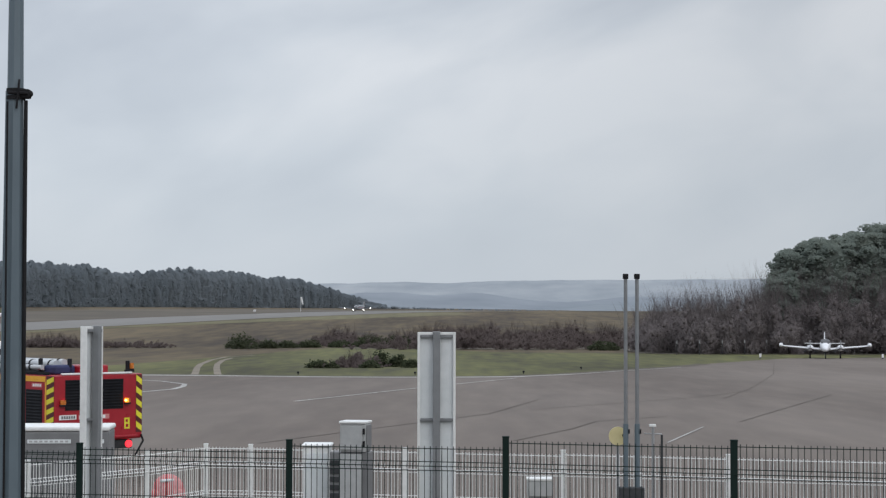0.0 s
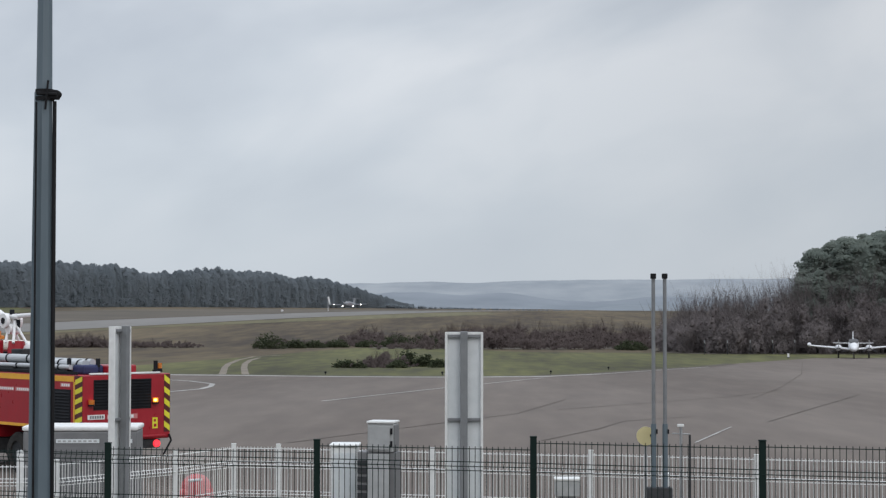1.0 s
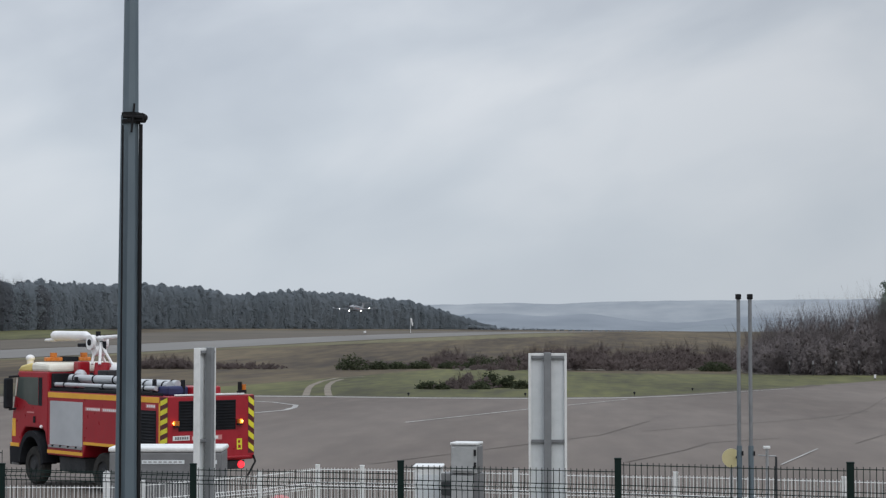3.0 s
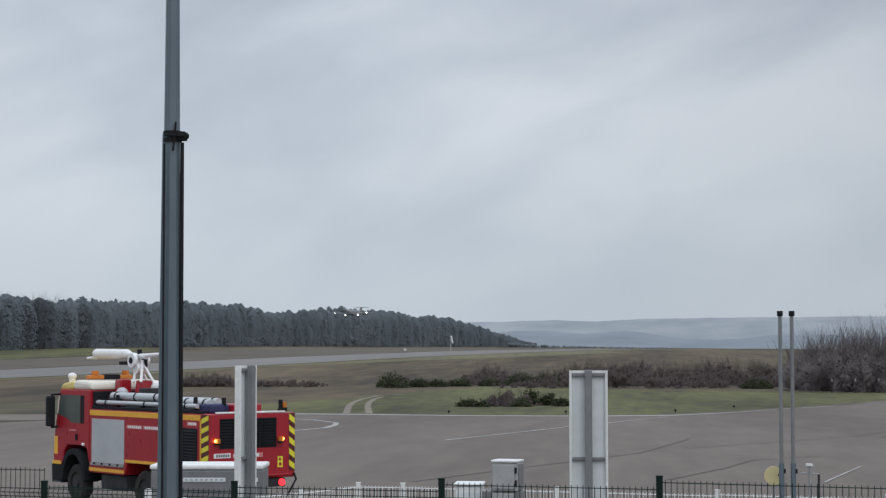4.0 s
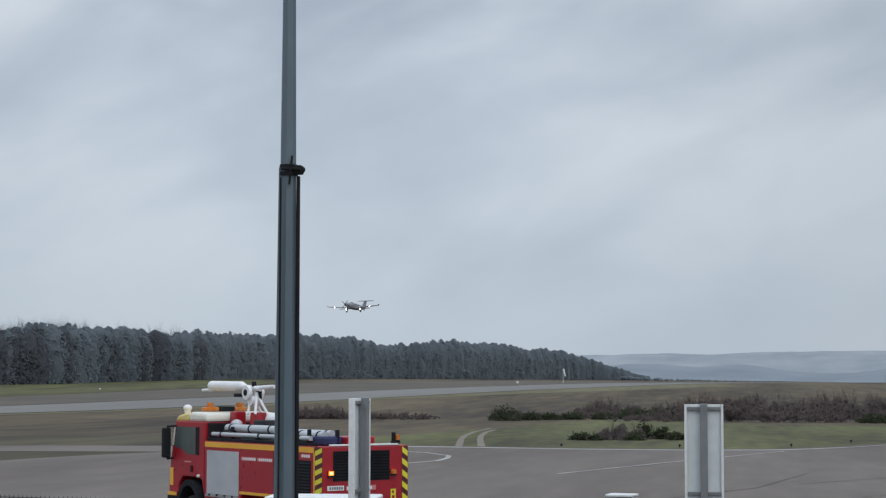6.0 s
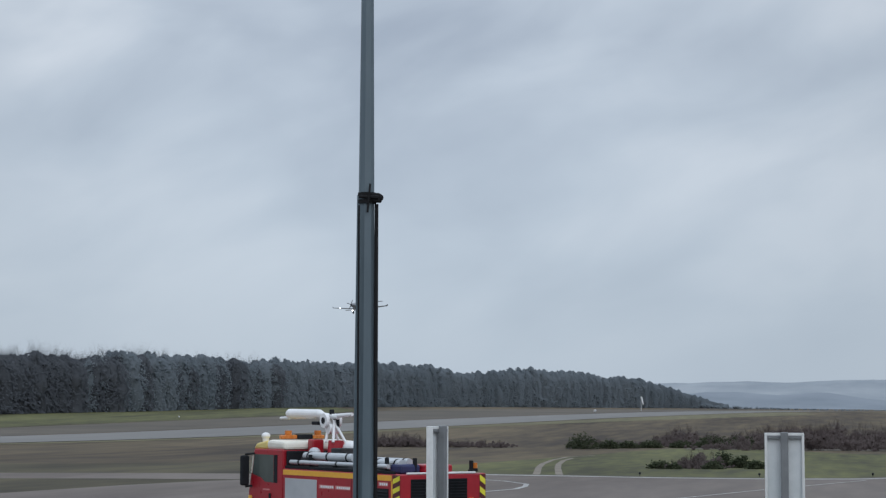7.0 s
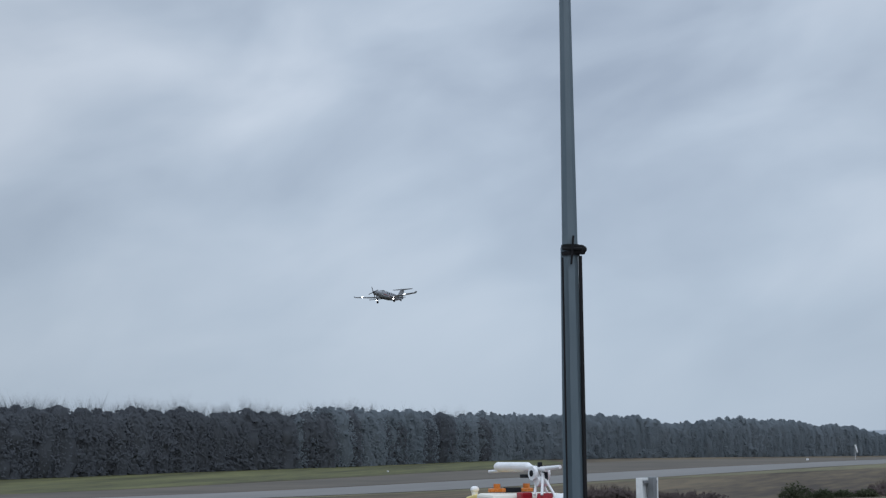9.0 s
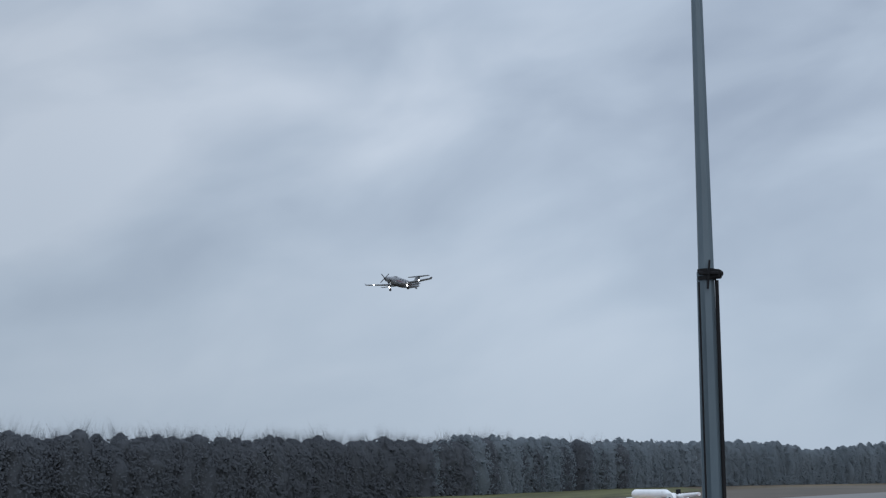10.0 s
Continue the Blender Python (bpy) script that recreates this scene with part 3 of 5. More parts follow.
low_scrub = Soup()
for cx, cy, w, d, tall, count in ((10, 304, 25, 18, 4.6, 300), (3, 338, 7, 8, 6.2, 60), (16, 345, 12, 8, 5.6, 80), (31, 312, 6, 12, 5.4, 70), (-14, 330, 8, 8, 4.6, 60), (-57, 302, 12, 5, 3.2, 110), (-16, 316, 7, 6, 2.8, 50), (-8.6, 176, 2.4, 5, 1.9, 26), (-30, 318, 6, 5, 2.0, 24)):
    for _ in range(count):
        x, y = cx + rng.uniform(-w, w), cy + rng.uniform(-d, d)
        swell = 0.72 + 0.55 * noise.noise(Vector((x * 0.11, y * 0.05, 1.5)))
        tt = tall * swell * rng.uniform(0.5, 1.1) * math.sqrt(max(0.15, 1 - ((x - cx) / w) ** 4))
        bare_crown(low_scrub, x, y, ground_z(y), tt, rng, 3, 0.022)
        k = 4
        mass = np.stack((x + rng.normal(size=k) * 0.6, y + rng.normal(size=k) * 0.6, ground_z(y) + tt * rng.uniform(0.08, 0.62, k)), 1)
        low_scrub.clump(mass, tt * rng.uniform(0.13, 0.22, (k, 1)) * np.array((1.2, 1.2, 1.1)), 46, 0.12, rng, 0.3, (0, -1.6, 0.9))
tagged(low_scrub.make("low_scrub", HEATH_TWIG, smooth=True), "low thicket of bare brown heath shrubs", "scrub", kind="stuff")


def leafy_bush(x, y, w, tall, seed):
    rng = np.random.default_rng(seed)
    s = Soup()
    for _ in range(int(60 + 60 * w)):
        a, r = rng.uniform(0, 6.28), math.sqrt(rng.uniform()) * w / 2
        zz = rng.uniform(0.05, 1) * tall * math.sqrt(max(0.1, 1 - (2 * r / w) ** 2)) * rng.uniform(0.75, 1.1)
        s.cards(np.array((r * math.cos(a), 0.7 * r * math.sin(a), zz)) + rng.normal(size=(6, 3)) * (0.18, 0.18, 0.1), 0.14, rng, 1.0)
    for _ in range(12):
        a = rng.uniform(0, 6.28)
        s.stick((0, 0, -0.1), (w * 0.35 * math.cos(a), w * 0.25 * math.sin(a), tall * 0.75), 0.05, 0.02)
    ob = s.make("bush", BUSH)
    ob.matrix_basis = pose(x, y, ground_z(y))
    return tagged(ob, "dark green gorse bush on the heath", "bush", "bushes on the heath")


for i, (x, y, w, tall) in enumerate(((-32, 292, 5.2, 2.6), (-28.2, 296, 3.2, 1.6), (-25.5, 300, 3.4, 1.3), (-22, 303, 4, 1.3), (-12, 306, 6, 2.1), (-7.5, 303, 6, 2.2), (-2, 300, 5, 1.7), (-17, 305, 4, 1.2),
                                     (-6.2, 181, 2.0, 1.6), (-4.4, 178, 1.8, 1.2), (-11.7, 172, 1.8, 0.75), (-6.8, 172, 1.6, 0.7), (-2.9, 174, 1.4, 0.7), (-10.4, 171, 1.0, 0.5), (25, 285, 5, 1.5))):
    leafy_bush(x, y, w, tall, 90 + i)

# dark ground added under the scrub so pale heath doesn't show through
sheet("scrub_floor", np.linspace(28, 110, 30), lambda x: 255.0 + max(0, 32 - x) * 2, lambda x: 330.0, 12, 0.05, BURNT, "dark brown ground under the bare scrub", "ground")
sheet("heath_floor", np.linspace(-16, 36, 30), lambda x: 288.0 + abs(x - 10) * 0.25, lambda x: 345.0 - abs(x - 10) * 0.5, 12, 0.045, BURNT, "dark brown ground under the low thicket", "ground")

# worn tracks and paint on the ground
band("track", [(-19.7, 145), (-20.1, 149), (-23, 172), (-24.9, 189), (-26.8, 212), (-27.5, 233), (-25, 243)], 0.6, 0.04, GRAVEL, "pale worn wheel rut through the grass", 3, "track")
band("track", [(-17.7, 145), (-18.34, 149.5), (-21.2, 172), (-23.2, 189), (-25.2, 210), (-26, 226)], 0.6, 0.04, GRAVEL, "pale worn wheel rut through the grass", 3, "track")
curve_pts = [(-40, 139), (-30, 136), (-24, 133.5), (-19.5, 127.5), (-17, 121), (-16.4, 116), (-16.3, 111), (-17.4, 106), (-21, 101), (-28, 97)]
band("line_marking", curve_pts, 0.36, 0.05, PAINT_LINE, "faded white curved taxi line on the asphalt", 1.5, "marking")
band("line_marking", [(-7.5, 93), (-4.5, 103.5), (-1.4, 114.5), (5.5, 137)], 0.22, 0.05, PAINT_LINE, "faded thin white line on the asphalt", 3, "marking")
band("line_marking", [(7.4, 60.5), (9.9, 69.8)], 0.08, 0.05, PAINT_LINE, "short worn white stroke on the asphalt", 3, "marking")
band("edge_strip", [(-36, 140.7), (-24, 144.4), (-17.3, 142.6), (-10, 139.7), (-3, 138.9), (1.2, 139.5), (5, 140.9), (9.6, 148.6), (15.2, 162), (22.4, 178)], 1.8, 0.045, PAINT_LINE, "pale worn edge of the apron beside the grass", 3, "edge")
band("turf_edge", [(-36, 142.6), (-24, 146.3), (-17.3, 144.5), (-10, 141.6), (-3, 140.8), (1.4, 141.4), (5.3, 142.8), (10.2, 150.6), (16, 164.2), (23.2, 180), (27.6, 194)], 1.6, 0.05, BURNT, "dark ragged turf along the apron", 3, "edge")
TAR = shade("black_tar_seam", ((0.088, 0.073, 0.064), (0.145, 0.125, 0.11)), 0.85, grain=1.5, patch=0.2)
for line in ([(2.4, 61.5), (4.8, 68.5), (6.2, 74), (9.5, 78)], [(15, 98), (20, 118), (27, 150), (37, 205)], [(12, 74), (16, 86), (22, 104)], [(4, 84), (14, 100), (19, 112)], [(-6, 60), (2, 80), (5, 96)], [(24, 100), (34, 122), (48, 150)]):
    band("tar_seam", line, 0.09, 0.045, TAR, "dark tar seam in the asphalt", 4, "seam")


# ---- mast ----
def mast():
    ob = thing("mast", pose(-2.342, 10, 0), "tall tapered galvanised steel mast with a black cable", "mast")
    part("pole", rod(B(), (0, 0, 0), (0, 0, 8.4), 0.088, 0.021, 8), GALV, ob)
    bm = B()
    rod(bm, (-0.047, -0.02, 0), (-0.036, -0.02, 5.40), 0.05, 0.013, 8)
    part("channel", bm, GALV, ob, "pale steel side channel")
    part("seam", block(B(), -0.004, 0.004, -0.006, 0.006, 0, 5.34, 0, Matrix.Translation((-0.028, -0.062, 0))), BLACK, ob, "dark seam")
    bm = B()
    rod(bm, (0.066, -0.01, 0), (0.06, -0.01, 5.35), 0.012, 0.011, 8)
    part("cable", bm, BLACK, ob, "thick black cable")
    bm = B()
    for zz in (5.365, 5.405):
        vs = bmesh.ops.create_cone(bm, cap_ends=True, segments=12, radius1=0.053, radius2=0.053, depth=0.02)["verts"]
        bmesh.ops.translate(bm, vec=(0.004, -0.004, zz), verts=vs)
    block(bm, 0.03, 0.085, -0.045, 0.02, 5.36, 5.41, 0.008)
    rod(bm, (0.02, -0.06, 5.30), (0.035, -0.06, 5.46), 0.006, 0.006, 6)
    rod(bm, (-0.03, -0.055, 5.39), (0.08, -0.05, 5.385), 0.009, 0.009, 6)
    ball(bm, (0.082, -0.02, 5.385), 0.02)
    part("clamp", bm, BLACK, ob, "black band clamp with bolts")


mast()


# ---- fences ----
def wire_panel(width, height, gap, r, folds, material, parent, dx, z0):
    """A welded mesh panel with folded rows, as one mesh."""
    s = Soup()
    n = int(width / gap)
    levels = [0.02]
    for fz in folds:
        levels += [fz - 0.05, fz, fz + 0.05]
    levels.append(height)
    for i in range(n + 1):
        x = dx + i * width / n
        for a, b in zip(levels, levels[1:]):
            oa = -0.03 if a in folds else 0.0
            ob_ = -0.03 if b in folds else 0.0
            s.stick((x, oa, z0 + a), (x, ob_, z0 + b), r, r)
    for lv in levels[1:-1] + [height - 0.03]:
        o = -0.03 if lv in folds else 0.0
        s.stick((dx, o, z0 + lv), (dx + width, o, z0 + lv), r * 1.25, r * 1.25)
    return s.make("wire_panel", material, parent)


def fence(name, posts, material, label, post_w, gap, r, folds, drop):
    """posts: x, y, height of the top of each post."""
    ob = thing(name, pose(0, 0, 0), label, "fence")
    for i, (x, y, top) in enumerate(posts):
        g = ground_z(y)
        bm = B()
        block(bm, -post_w / 2, post_w / 2, -0.03, 0.03, 0, top - g, 0.006)
        block(bm, -post_w / 2 - 0.004, post_w / 2 + 0.004, -0.034, 0.034, top - g, top - g + 0.02, 0.006)
        p = part("post", bm, material, ob)
        p.matrix_basis = pose(x, y, g)
        if i + 1 < len(posts):
            x1, y1, t1 = posts[i + 1]
            w = math.hypot(x1 - x, y1 - y)
            hgt = top - g - drop
            panel = wire_panel(w, hgt, gap, r, [fz for fz in folds if fz < hgt - 0.1], material, ob, 0.0, 0.0)
            panel.matrix_basis = pose(x, y, g, 0, 0, math.degrees(math.atan2(y1 - y, x1 - x)))
    return ob


fence("mesh_fence", [(-14.5, 24.6, 2.78), (-12.0, 23.9, 2.78), (-9.45, 23.3, 2.76), (-6.9, 22.7, 2.55), (-4.363, 22.1, 2.6), (-1.802, 21.6, 2.68), (0.72, 21.0, 2.76), (3.2, 20.2, 2.78), (5.6, 19.5, 2.83), (8.0, 18.8, 2.83)],
      GREEN_STEEL, "dark green welded mesh fence on square posts", 0.075, 0.068, 0.005, (0.3, 0.85, 1.4, 1.95, 2.42), 0.03)
fence("white_fence", [(-14.0, 26.5, 2.0), (-11.2, 26.5, 2.0), (-8.6, 26.5, 2.0), (-6.0, 26.6, 2.03), (-4.58, 28.5, 2.03), (-3.85, 29.9, 2.03), (-3.11, 29.8, 2.03), (-0.6, 29.1, 2.03), (1.86, 28.4, 2.05), (4.29, 27.6, 2.05), (6.8, 26.9, 2.05), (9.2, 26.2, 2.05)],
      WHITE_STEEL, "white welded mesh fence on slim white posts", 0.07, 0.055, 0.0058, (0.25, 0.75, 1.25, 1.72), 0.03)


# ---- signs, cabinets and tubes between the fences ----
def sign_panel(x, y, top, turn):
    ob = thing("sign_panel", pose(x, y, 0, 0, 0, turn), "tall white sign seen from its bare back on a grey post", "sign", "tall white signs")
    part("panel", block(B(), -0.24, 0.24, 0.05, 0.075, 0.35, top - 0.02, 0.004), SIGN_WHITE, ob)
    bm = B()
    block(bm, -0.26, -0.225, 0.0, 0.09, 0.33, top, 0.006)
    block(bm, 0.225, 0.26, 0.0, 0.09, 0.33, top, 0.006)
    block(bm, -0.225, 0.225, 0.0, 0.09, top - 0.035, top, 0.004)
    block(bm, -0.225, 0.225, 0.0, 0.09, 0.33, 0.365, 0.004)
    part("frame", bm, WHITE_STEEL, ob, "white folded edge frame")
    bm = B()
    block(bm, -0.05, 0.05, -0.08, 0.02, 0.0, top + 0.01, 0.008)
    part("post", bm, POST_GREY, ob, "grey aluminium post")
    for zz in (top - 0.05, 2.735, 1.5):
        part("bracket", block(B(), -0.22, 0.22, -0.005, 0.045, zz - 0.025, zz + 0.015, 0.004), POST_GREY, ob, "grey cross bracket")
    return ob


sign_panel(-0.085, 25.0, 3.92, 0)
sign_panel(-4.74, 25.0, 3.99, 75)


def cabinet():
    ob = thing("equipment_cabinet", pose(-1.18, 25.0, 0, 0, 0, -12), "light grey metal equipment cabinet above dark cooling units", "cabinet")
    part("housing", block(B(), -0.19, 0.17, -0.13, 0.17, 2.3, 2.68, 0.012), GREY_BOX, ob)
    part("lid", block(B(), -0.2, 0.18, -0.15, 0.19, 2.684, 2.715, 0.008), WHITE_STEEL, ob, "pale overhanging lid")
    part("door", block(B(), -0.175, 0.13, -0.148, -0.134, 2.33, 2.65, 0.005), GREY_BOX, ob, "flat grey door")
    # shade on the right side is put into its colour, a darker grey
    part("shaded_side", block(B(), 0.173, 0.182, -0.11, 0.15, 2.32, 2.66, 0.003), GREY_DARK, ob, "side panel with its shade in the darker grey")
    for zz in (2.41, 2.58):
        part("hinge", block(B(), 0.135, 0.162, -0.16, -0.134, zz - 0.04, zz + 0.04, 0.004), BLACK, ob, "black hinge")
    part("plinth", block(B(), -0.34, 0.19, -0.1, 0.2, 0.0, 2.296, 0.012), GREY_DARK, ob, "grey lower housing")
    for k in range(12):
        part("slat", block(B(), -0.335, -0.2, -0.118, -0.103, 0.9 + k * 0.11, 0.97 + k * 0.11, 0.004), DARK_BOX, ob)
    part("cover", block(B(), -0.185, 0.12, -0.14, -0.104, 0.6, 2.27, 0.006), GREY_BOX, ob, "grey cover plate")


cabinet()
ob = thing("white_cabinet", pose(-1.72, 25.5, 0), "low white cabinet beside the grey one", "cabinet")
part("housing", block(B(), -0.2, 0.17, -0.2, 0.25, 0, 2.33, 0.02), WHITE_STEEL, ob)
part("lid", block(B(), -0.22, 0.19, -0.22, 0.27, 2.334, 2.37, 0.012), WHITE_STEEL, ob)
part("door", block(B(), -0.17, 0.14, -0.216, -0.204, 0.3, 2.25, 0.005), SIGN_WHITE, ob, "pale grey door")


def tube(x, y, top):
    ob = thing("tube_mast", pose(x, y, 0), "thin galvanised tube with a dark cap on a block", "tube mast", "pair of thin tubes")
    part("tube", rod(B(), (0, 0, 1.7), (0, 0, top), 0.027, 0.025, 10), POST_GREY, ob)
    part("sleeve", rod(B(), (0, 0, 1.8), (0, 0, 2.71), 0.036, 0.036, 10), GALV, ob, "wider grey sleeve")
    bm = B()
    block(bm, -0.036, 0.036, -0.036, 0.036, top - 0.04, top + 0.03, 0.008)
    part("cap", bm, BLACK, ob, "black square cap")
    part("foot", block(B(), -0.09, 0.09, -0.09, 0.09, 0, 1.87, 0.015), DARK_BOX, ob, "dark grey pedestal")
    part("clip", block(B(), 0.03, 0.05, -0.045, -0.02, 2.58, 2.64, 0.003), BLACK, ob)


tube(2.44, 24.5, 4.68)
tube(2.592, 24.5, 4.68)

YELLOW_PALE = shade("faded_yellow_plastic", ((0.58, 0.5, 0.25), (0.68, 0.6, 0.34)), 0.5, grain=6, patch=1)
ob = thing("round_disc", pose(2.36, 24.75, 0), "round faded yellow disc on a thin post", "sign")
bm = B()
vs = bmesh.ops.create_cone(bm, cap_ends=True, segments=32, radius1=0.125, radius2=0.125, depth=0.02)["verts"]
bmesh.ops.transform(bm, matrix=Matrix.Translation((0, 0, 2.53)) @ Matrix.Rotation(radians(90), 4, "X"), verts=vs)
part("disc", bm, YELLOW_PALE, ob)
part("post", rod(B(), (0, 0.03, 0), (0, 0.03, 2.6), 0.018, 0.018, 8), ALU, ob)
part("bolt", rod(B(), (0.07, -0.03, 2.54), (0.07, 0.0, 2.54), 0.018, 0.018, 8), BLACK, ob, "black bolt head")

ob = thing("sensor_post", pose(2.86, 25.0, 0), "thin grey posts with small sensor heads", "post")
part("post", rod(B(), (0, 0, 0), (0, 0, 2.64), 0.02, 0.02, 8), ALU, ob)
part("head", block(B(), -0.05, 0.04, -0.03, 0.03, 2.64, 2.675, 0.006), WHITE_STEEL, ob, "small white head")
part("side_post", rod(B(), (0.12, 0, 0), (0.12, 0, 2.53), 0.016, 0.016, 8), DARK_BOX, ob, "dark side post")
part("arm", rod(B(), (-0.12, 0, 2.55), (0.12, 0, 2.54), 0.008, 0.008, 6), ALU, ob, "thin cross arm")

ob = thing("bollard", pose(2.75, 25.6, 0), "short white bollard behind the fence", "bollard")
part("shaft", rod(B(), (0, 0, 0), (0, 0, 1.95), 0.03, 0.03, 10), WHITE_STEEL, ob)
part("cap", ball(B(), (0, 0, 1.95), 0.031, 0.031, 0.02), WHITE_STEEL, ob)

ob = thing("bollard", pose(-6.7, 27.3, 0), "short thick white bollard behind the fence", "bollard")
part("shaft", rod(B(), (0, 0, 0), (0, 0, 2.1), 0.055, 0.055, 12), WHITE_STEEL, ob)
part("cap", ball(B(), (0, 0, 2.1), 0.056, 0.056, 0.03), WHITE_STEEL, ob)

RED_COVER = shade("faded_red_plastic", ((0.42, 0.06, 0.07), (0.6, 0.16, 0.16)), 0.5, grain=10, patch=2)
ob = thing("hydrant_cover", pose(-4.62, 31.0, 0), "rounded faded red plastic cover on a stand", "cover")
bm = B()
ball(bm, (0, 0, 1.2), 0.27, 0.22, 0.26, 16, 10)
block(bm, -0.27, 0.27, -0.2, 0.2, 0.7, 1.22, 0.06)
part("hood", bm, RED_COVER, ob, smooth=False)
part("stand", block(B(), -0.2, 0.2, -0.16, 0.16, 0, 0.7, 0.02), DARK_BOX, ob, "dark stand")
part("ridge", rod(B(), (-0.1, -0.2, 1.36), (0.12, -0.2, 1.38), 0.025, 0.02, 8), SIGN_WHITE, ob, "white handle")
ob = thing("crate", pose(1.42, 27.0, 0), "small white box on a grey stand", "box")
part("box", block(B(), -0.18, 0.18, -0.15, 0.15, 1.5, 1.73, 0.015), GREY_BOX, ob)
part("lid", block(B(), -0.19, 0.19, -0.16, 0.16, 1.733, 1.77, 0.01), WHITE_STEEL, ob, "white lid")
part("stand", block(B(), -0.14, 0.14, -0.12, 0.12, 0, 1.497, 0.01), ALU, ob)
ob = thing("plastic_cover", pose(0.9, 26.0, 0), "pale yellow rounded cover low behind the fence", "cover")
part("hood", ball(B(), (0, 0, 1.3), 0.3, 0.25, 0.28, 16, 10), YELLOW_PALE, ob, smooth=True)
part("stand", block(B(), -0.2, 0.2, -0.15, 0.15, 0, 1.2, 0.02), DARK_BOX, ob)


def generator():
    ob = thing("generator", pose(-6.95, 33.0, 0, 0, 0, 4), "long grey generator housing with a white lid", "generator")
    part("housing", block(B(), -1.0, 1.0, -0.5, 0.5, 0.25, 2.07, 0.03), GREY_DARK, ob)
    part("lid", block(B(), -1.02, 1.02, -0.52, 0.52, 2.074, 2.16, 0.03), WHITE_STEEL, ob, "white rounded lid")
    part("base", block(B(), -0.95, 0.95, -0.45, 0.45, 0, 0.246, 0.01), DARK_BOX, ob, "dark skid base")
    for x0, x1 in ((-0.42, 0.34), (0.62, 0.92)):
        strip = part("label_plate", block(B(), x0, x1, -0.512, -0.503, 1.86, 1.93, 0.002), SIGN_WHITE, ob, "pale plate with worn writing")
        for k in range(int((x1 - x0) / 0.09)):
            part("writing_bar", block(B(), x0 + 0.03 + k * 0.09, x0 + 0.085 + k * 0.09, -0.516, -0.513, 1.88, 1.91), GREY_BOX, strip)
    for k in range(4):
        part("panel", block(B(), -0.95 + k * 0.48, -0.51 + k * 0.48, -0.511, -0.503, 0.4, 1.78, 0.004), GREY_DARK, ob)


generator()


# ---- airport fire engine ----
YELLOW = shade("yellow_reflective_stripe", ((0.72, 0.36, 0.03), (0.85, 0.46, 0.05)), 0.4, grain=8, patch=1)
HAZARD = shade("lime_yellow_reflective", ((0.68, 0.62, 0.03), (0.8, 0.74, 0.06)), 0.35, grain=8, patch=1)
HAZARD_DARK = shade("dark_red_reflective", ((0.07, 0.01, 0.012), (0.11, 0.015, 0.018)), 0.4, grain=8, patch=1)
CREAM = shade("cream_white_roof_paint", ((0.66, 0.63, 0.54), (0.8, 0.77, 0.68)), 0.4, grain=5, patch=0.8)
ROOF_YELLOW = shade("pale_yellow_roof_paint", ((0.66, 0.52, 0.16), (0.75, 0.6, 0.22)), 0.4, grain=5, patch=0.8)
SILVER = shade("silver_roller_shutter", ((0.42, 0.44, 0.46), (0.52, 0.54, 0.56)), 0.45, 0.2, grain=3, patch=0.8)
LOUVRE = shade("black_louvre", ((0.008, 0.009, 0.012), (0.02, 0.022, 0.026)), 0.8, grain=10, patch=2)
WHITE_PAINT = shade("white_equipment_paint", ((0.7, 0.7, 0.7), (0.82, 0.82, 0.82)), 0.4, grain=8, patch=1.2)
BLUE = shade("dark_blue_cover", ((0.015, 0.02, 0.07), (0.03, 0.04, 0.12)), 0.7, grain=8, patch=2)
AMBER = shade("lit_amber_lamp", ((0.8, 0.3, 0.03), (0.9, 0.38, 0.05)), 0.3, emit=((1.0, 0.24, 0.015), 1.6))
AMBER_CORE = shade("amber_bulb", ((0.9, 0.5, 0.1), (0.95, 0.55, 0.15)), 0.3, emit=((1.0, 0.5, 0.12), 6.0))
AMBER_DIM = shade("unlit_amber_lamp", ((0.5, 0.14, 0.02), (0.62, 0.2, 0.03)), 0.3)
TAIL = shade("lit_red_tail_lamp", ((0.7, 0.02, 0.03), (0.8, 0.04, 0.05)), 0.3, emit=((1.0, 0.04, 0.06), 1.3))
DARK_GLASS = shade("greenish_window_glass", ((0.05, 0.062, 0.058), (0.1, 0.118, 0.11)), 0.08, grain=0.8, patch=0.5)
TYRE = shade("dusty_tyre_rubber", ((0.02, 0.02, 0.02), (0.05, 0.048, 0.045)), 0.85, grain=12, patch=3)


def outline_prism(bm, outline, x0, x1):
    """A side outline of y, z points drawn out from x0 to x1."""
    a = [bm.verts.new((x0, y, z)) for y, z in outline]
    b = [bm.verts.new((x1, y, z)) for y, z in outline]
    bm.faces.new(a)
    bm.faces.new(b[::-1])
    n = len(a)
    for i in range(n):
        bm.faces.new((a[i], b[i], b[(i + 1) % n], a[(i + 1) % n])[::-1])
    bmesh.ops.recalc_face_normals(bm, faces=bm.faces)
    return bm


def soften(bm, width):
    bmesh.ops.bevel(bm, geom=[e for e in bm.edges if len(e.link_faces) == 2 and e.calc_face_angle() > 0.4], offset=width, segments=2, affect="EDGES", profile=0.5)
    return bm


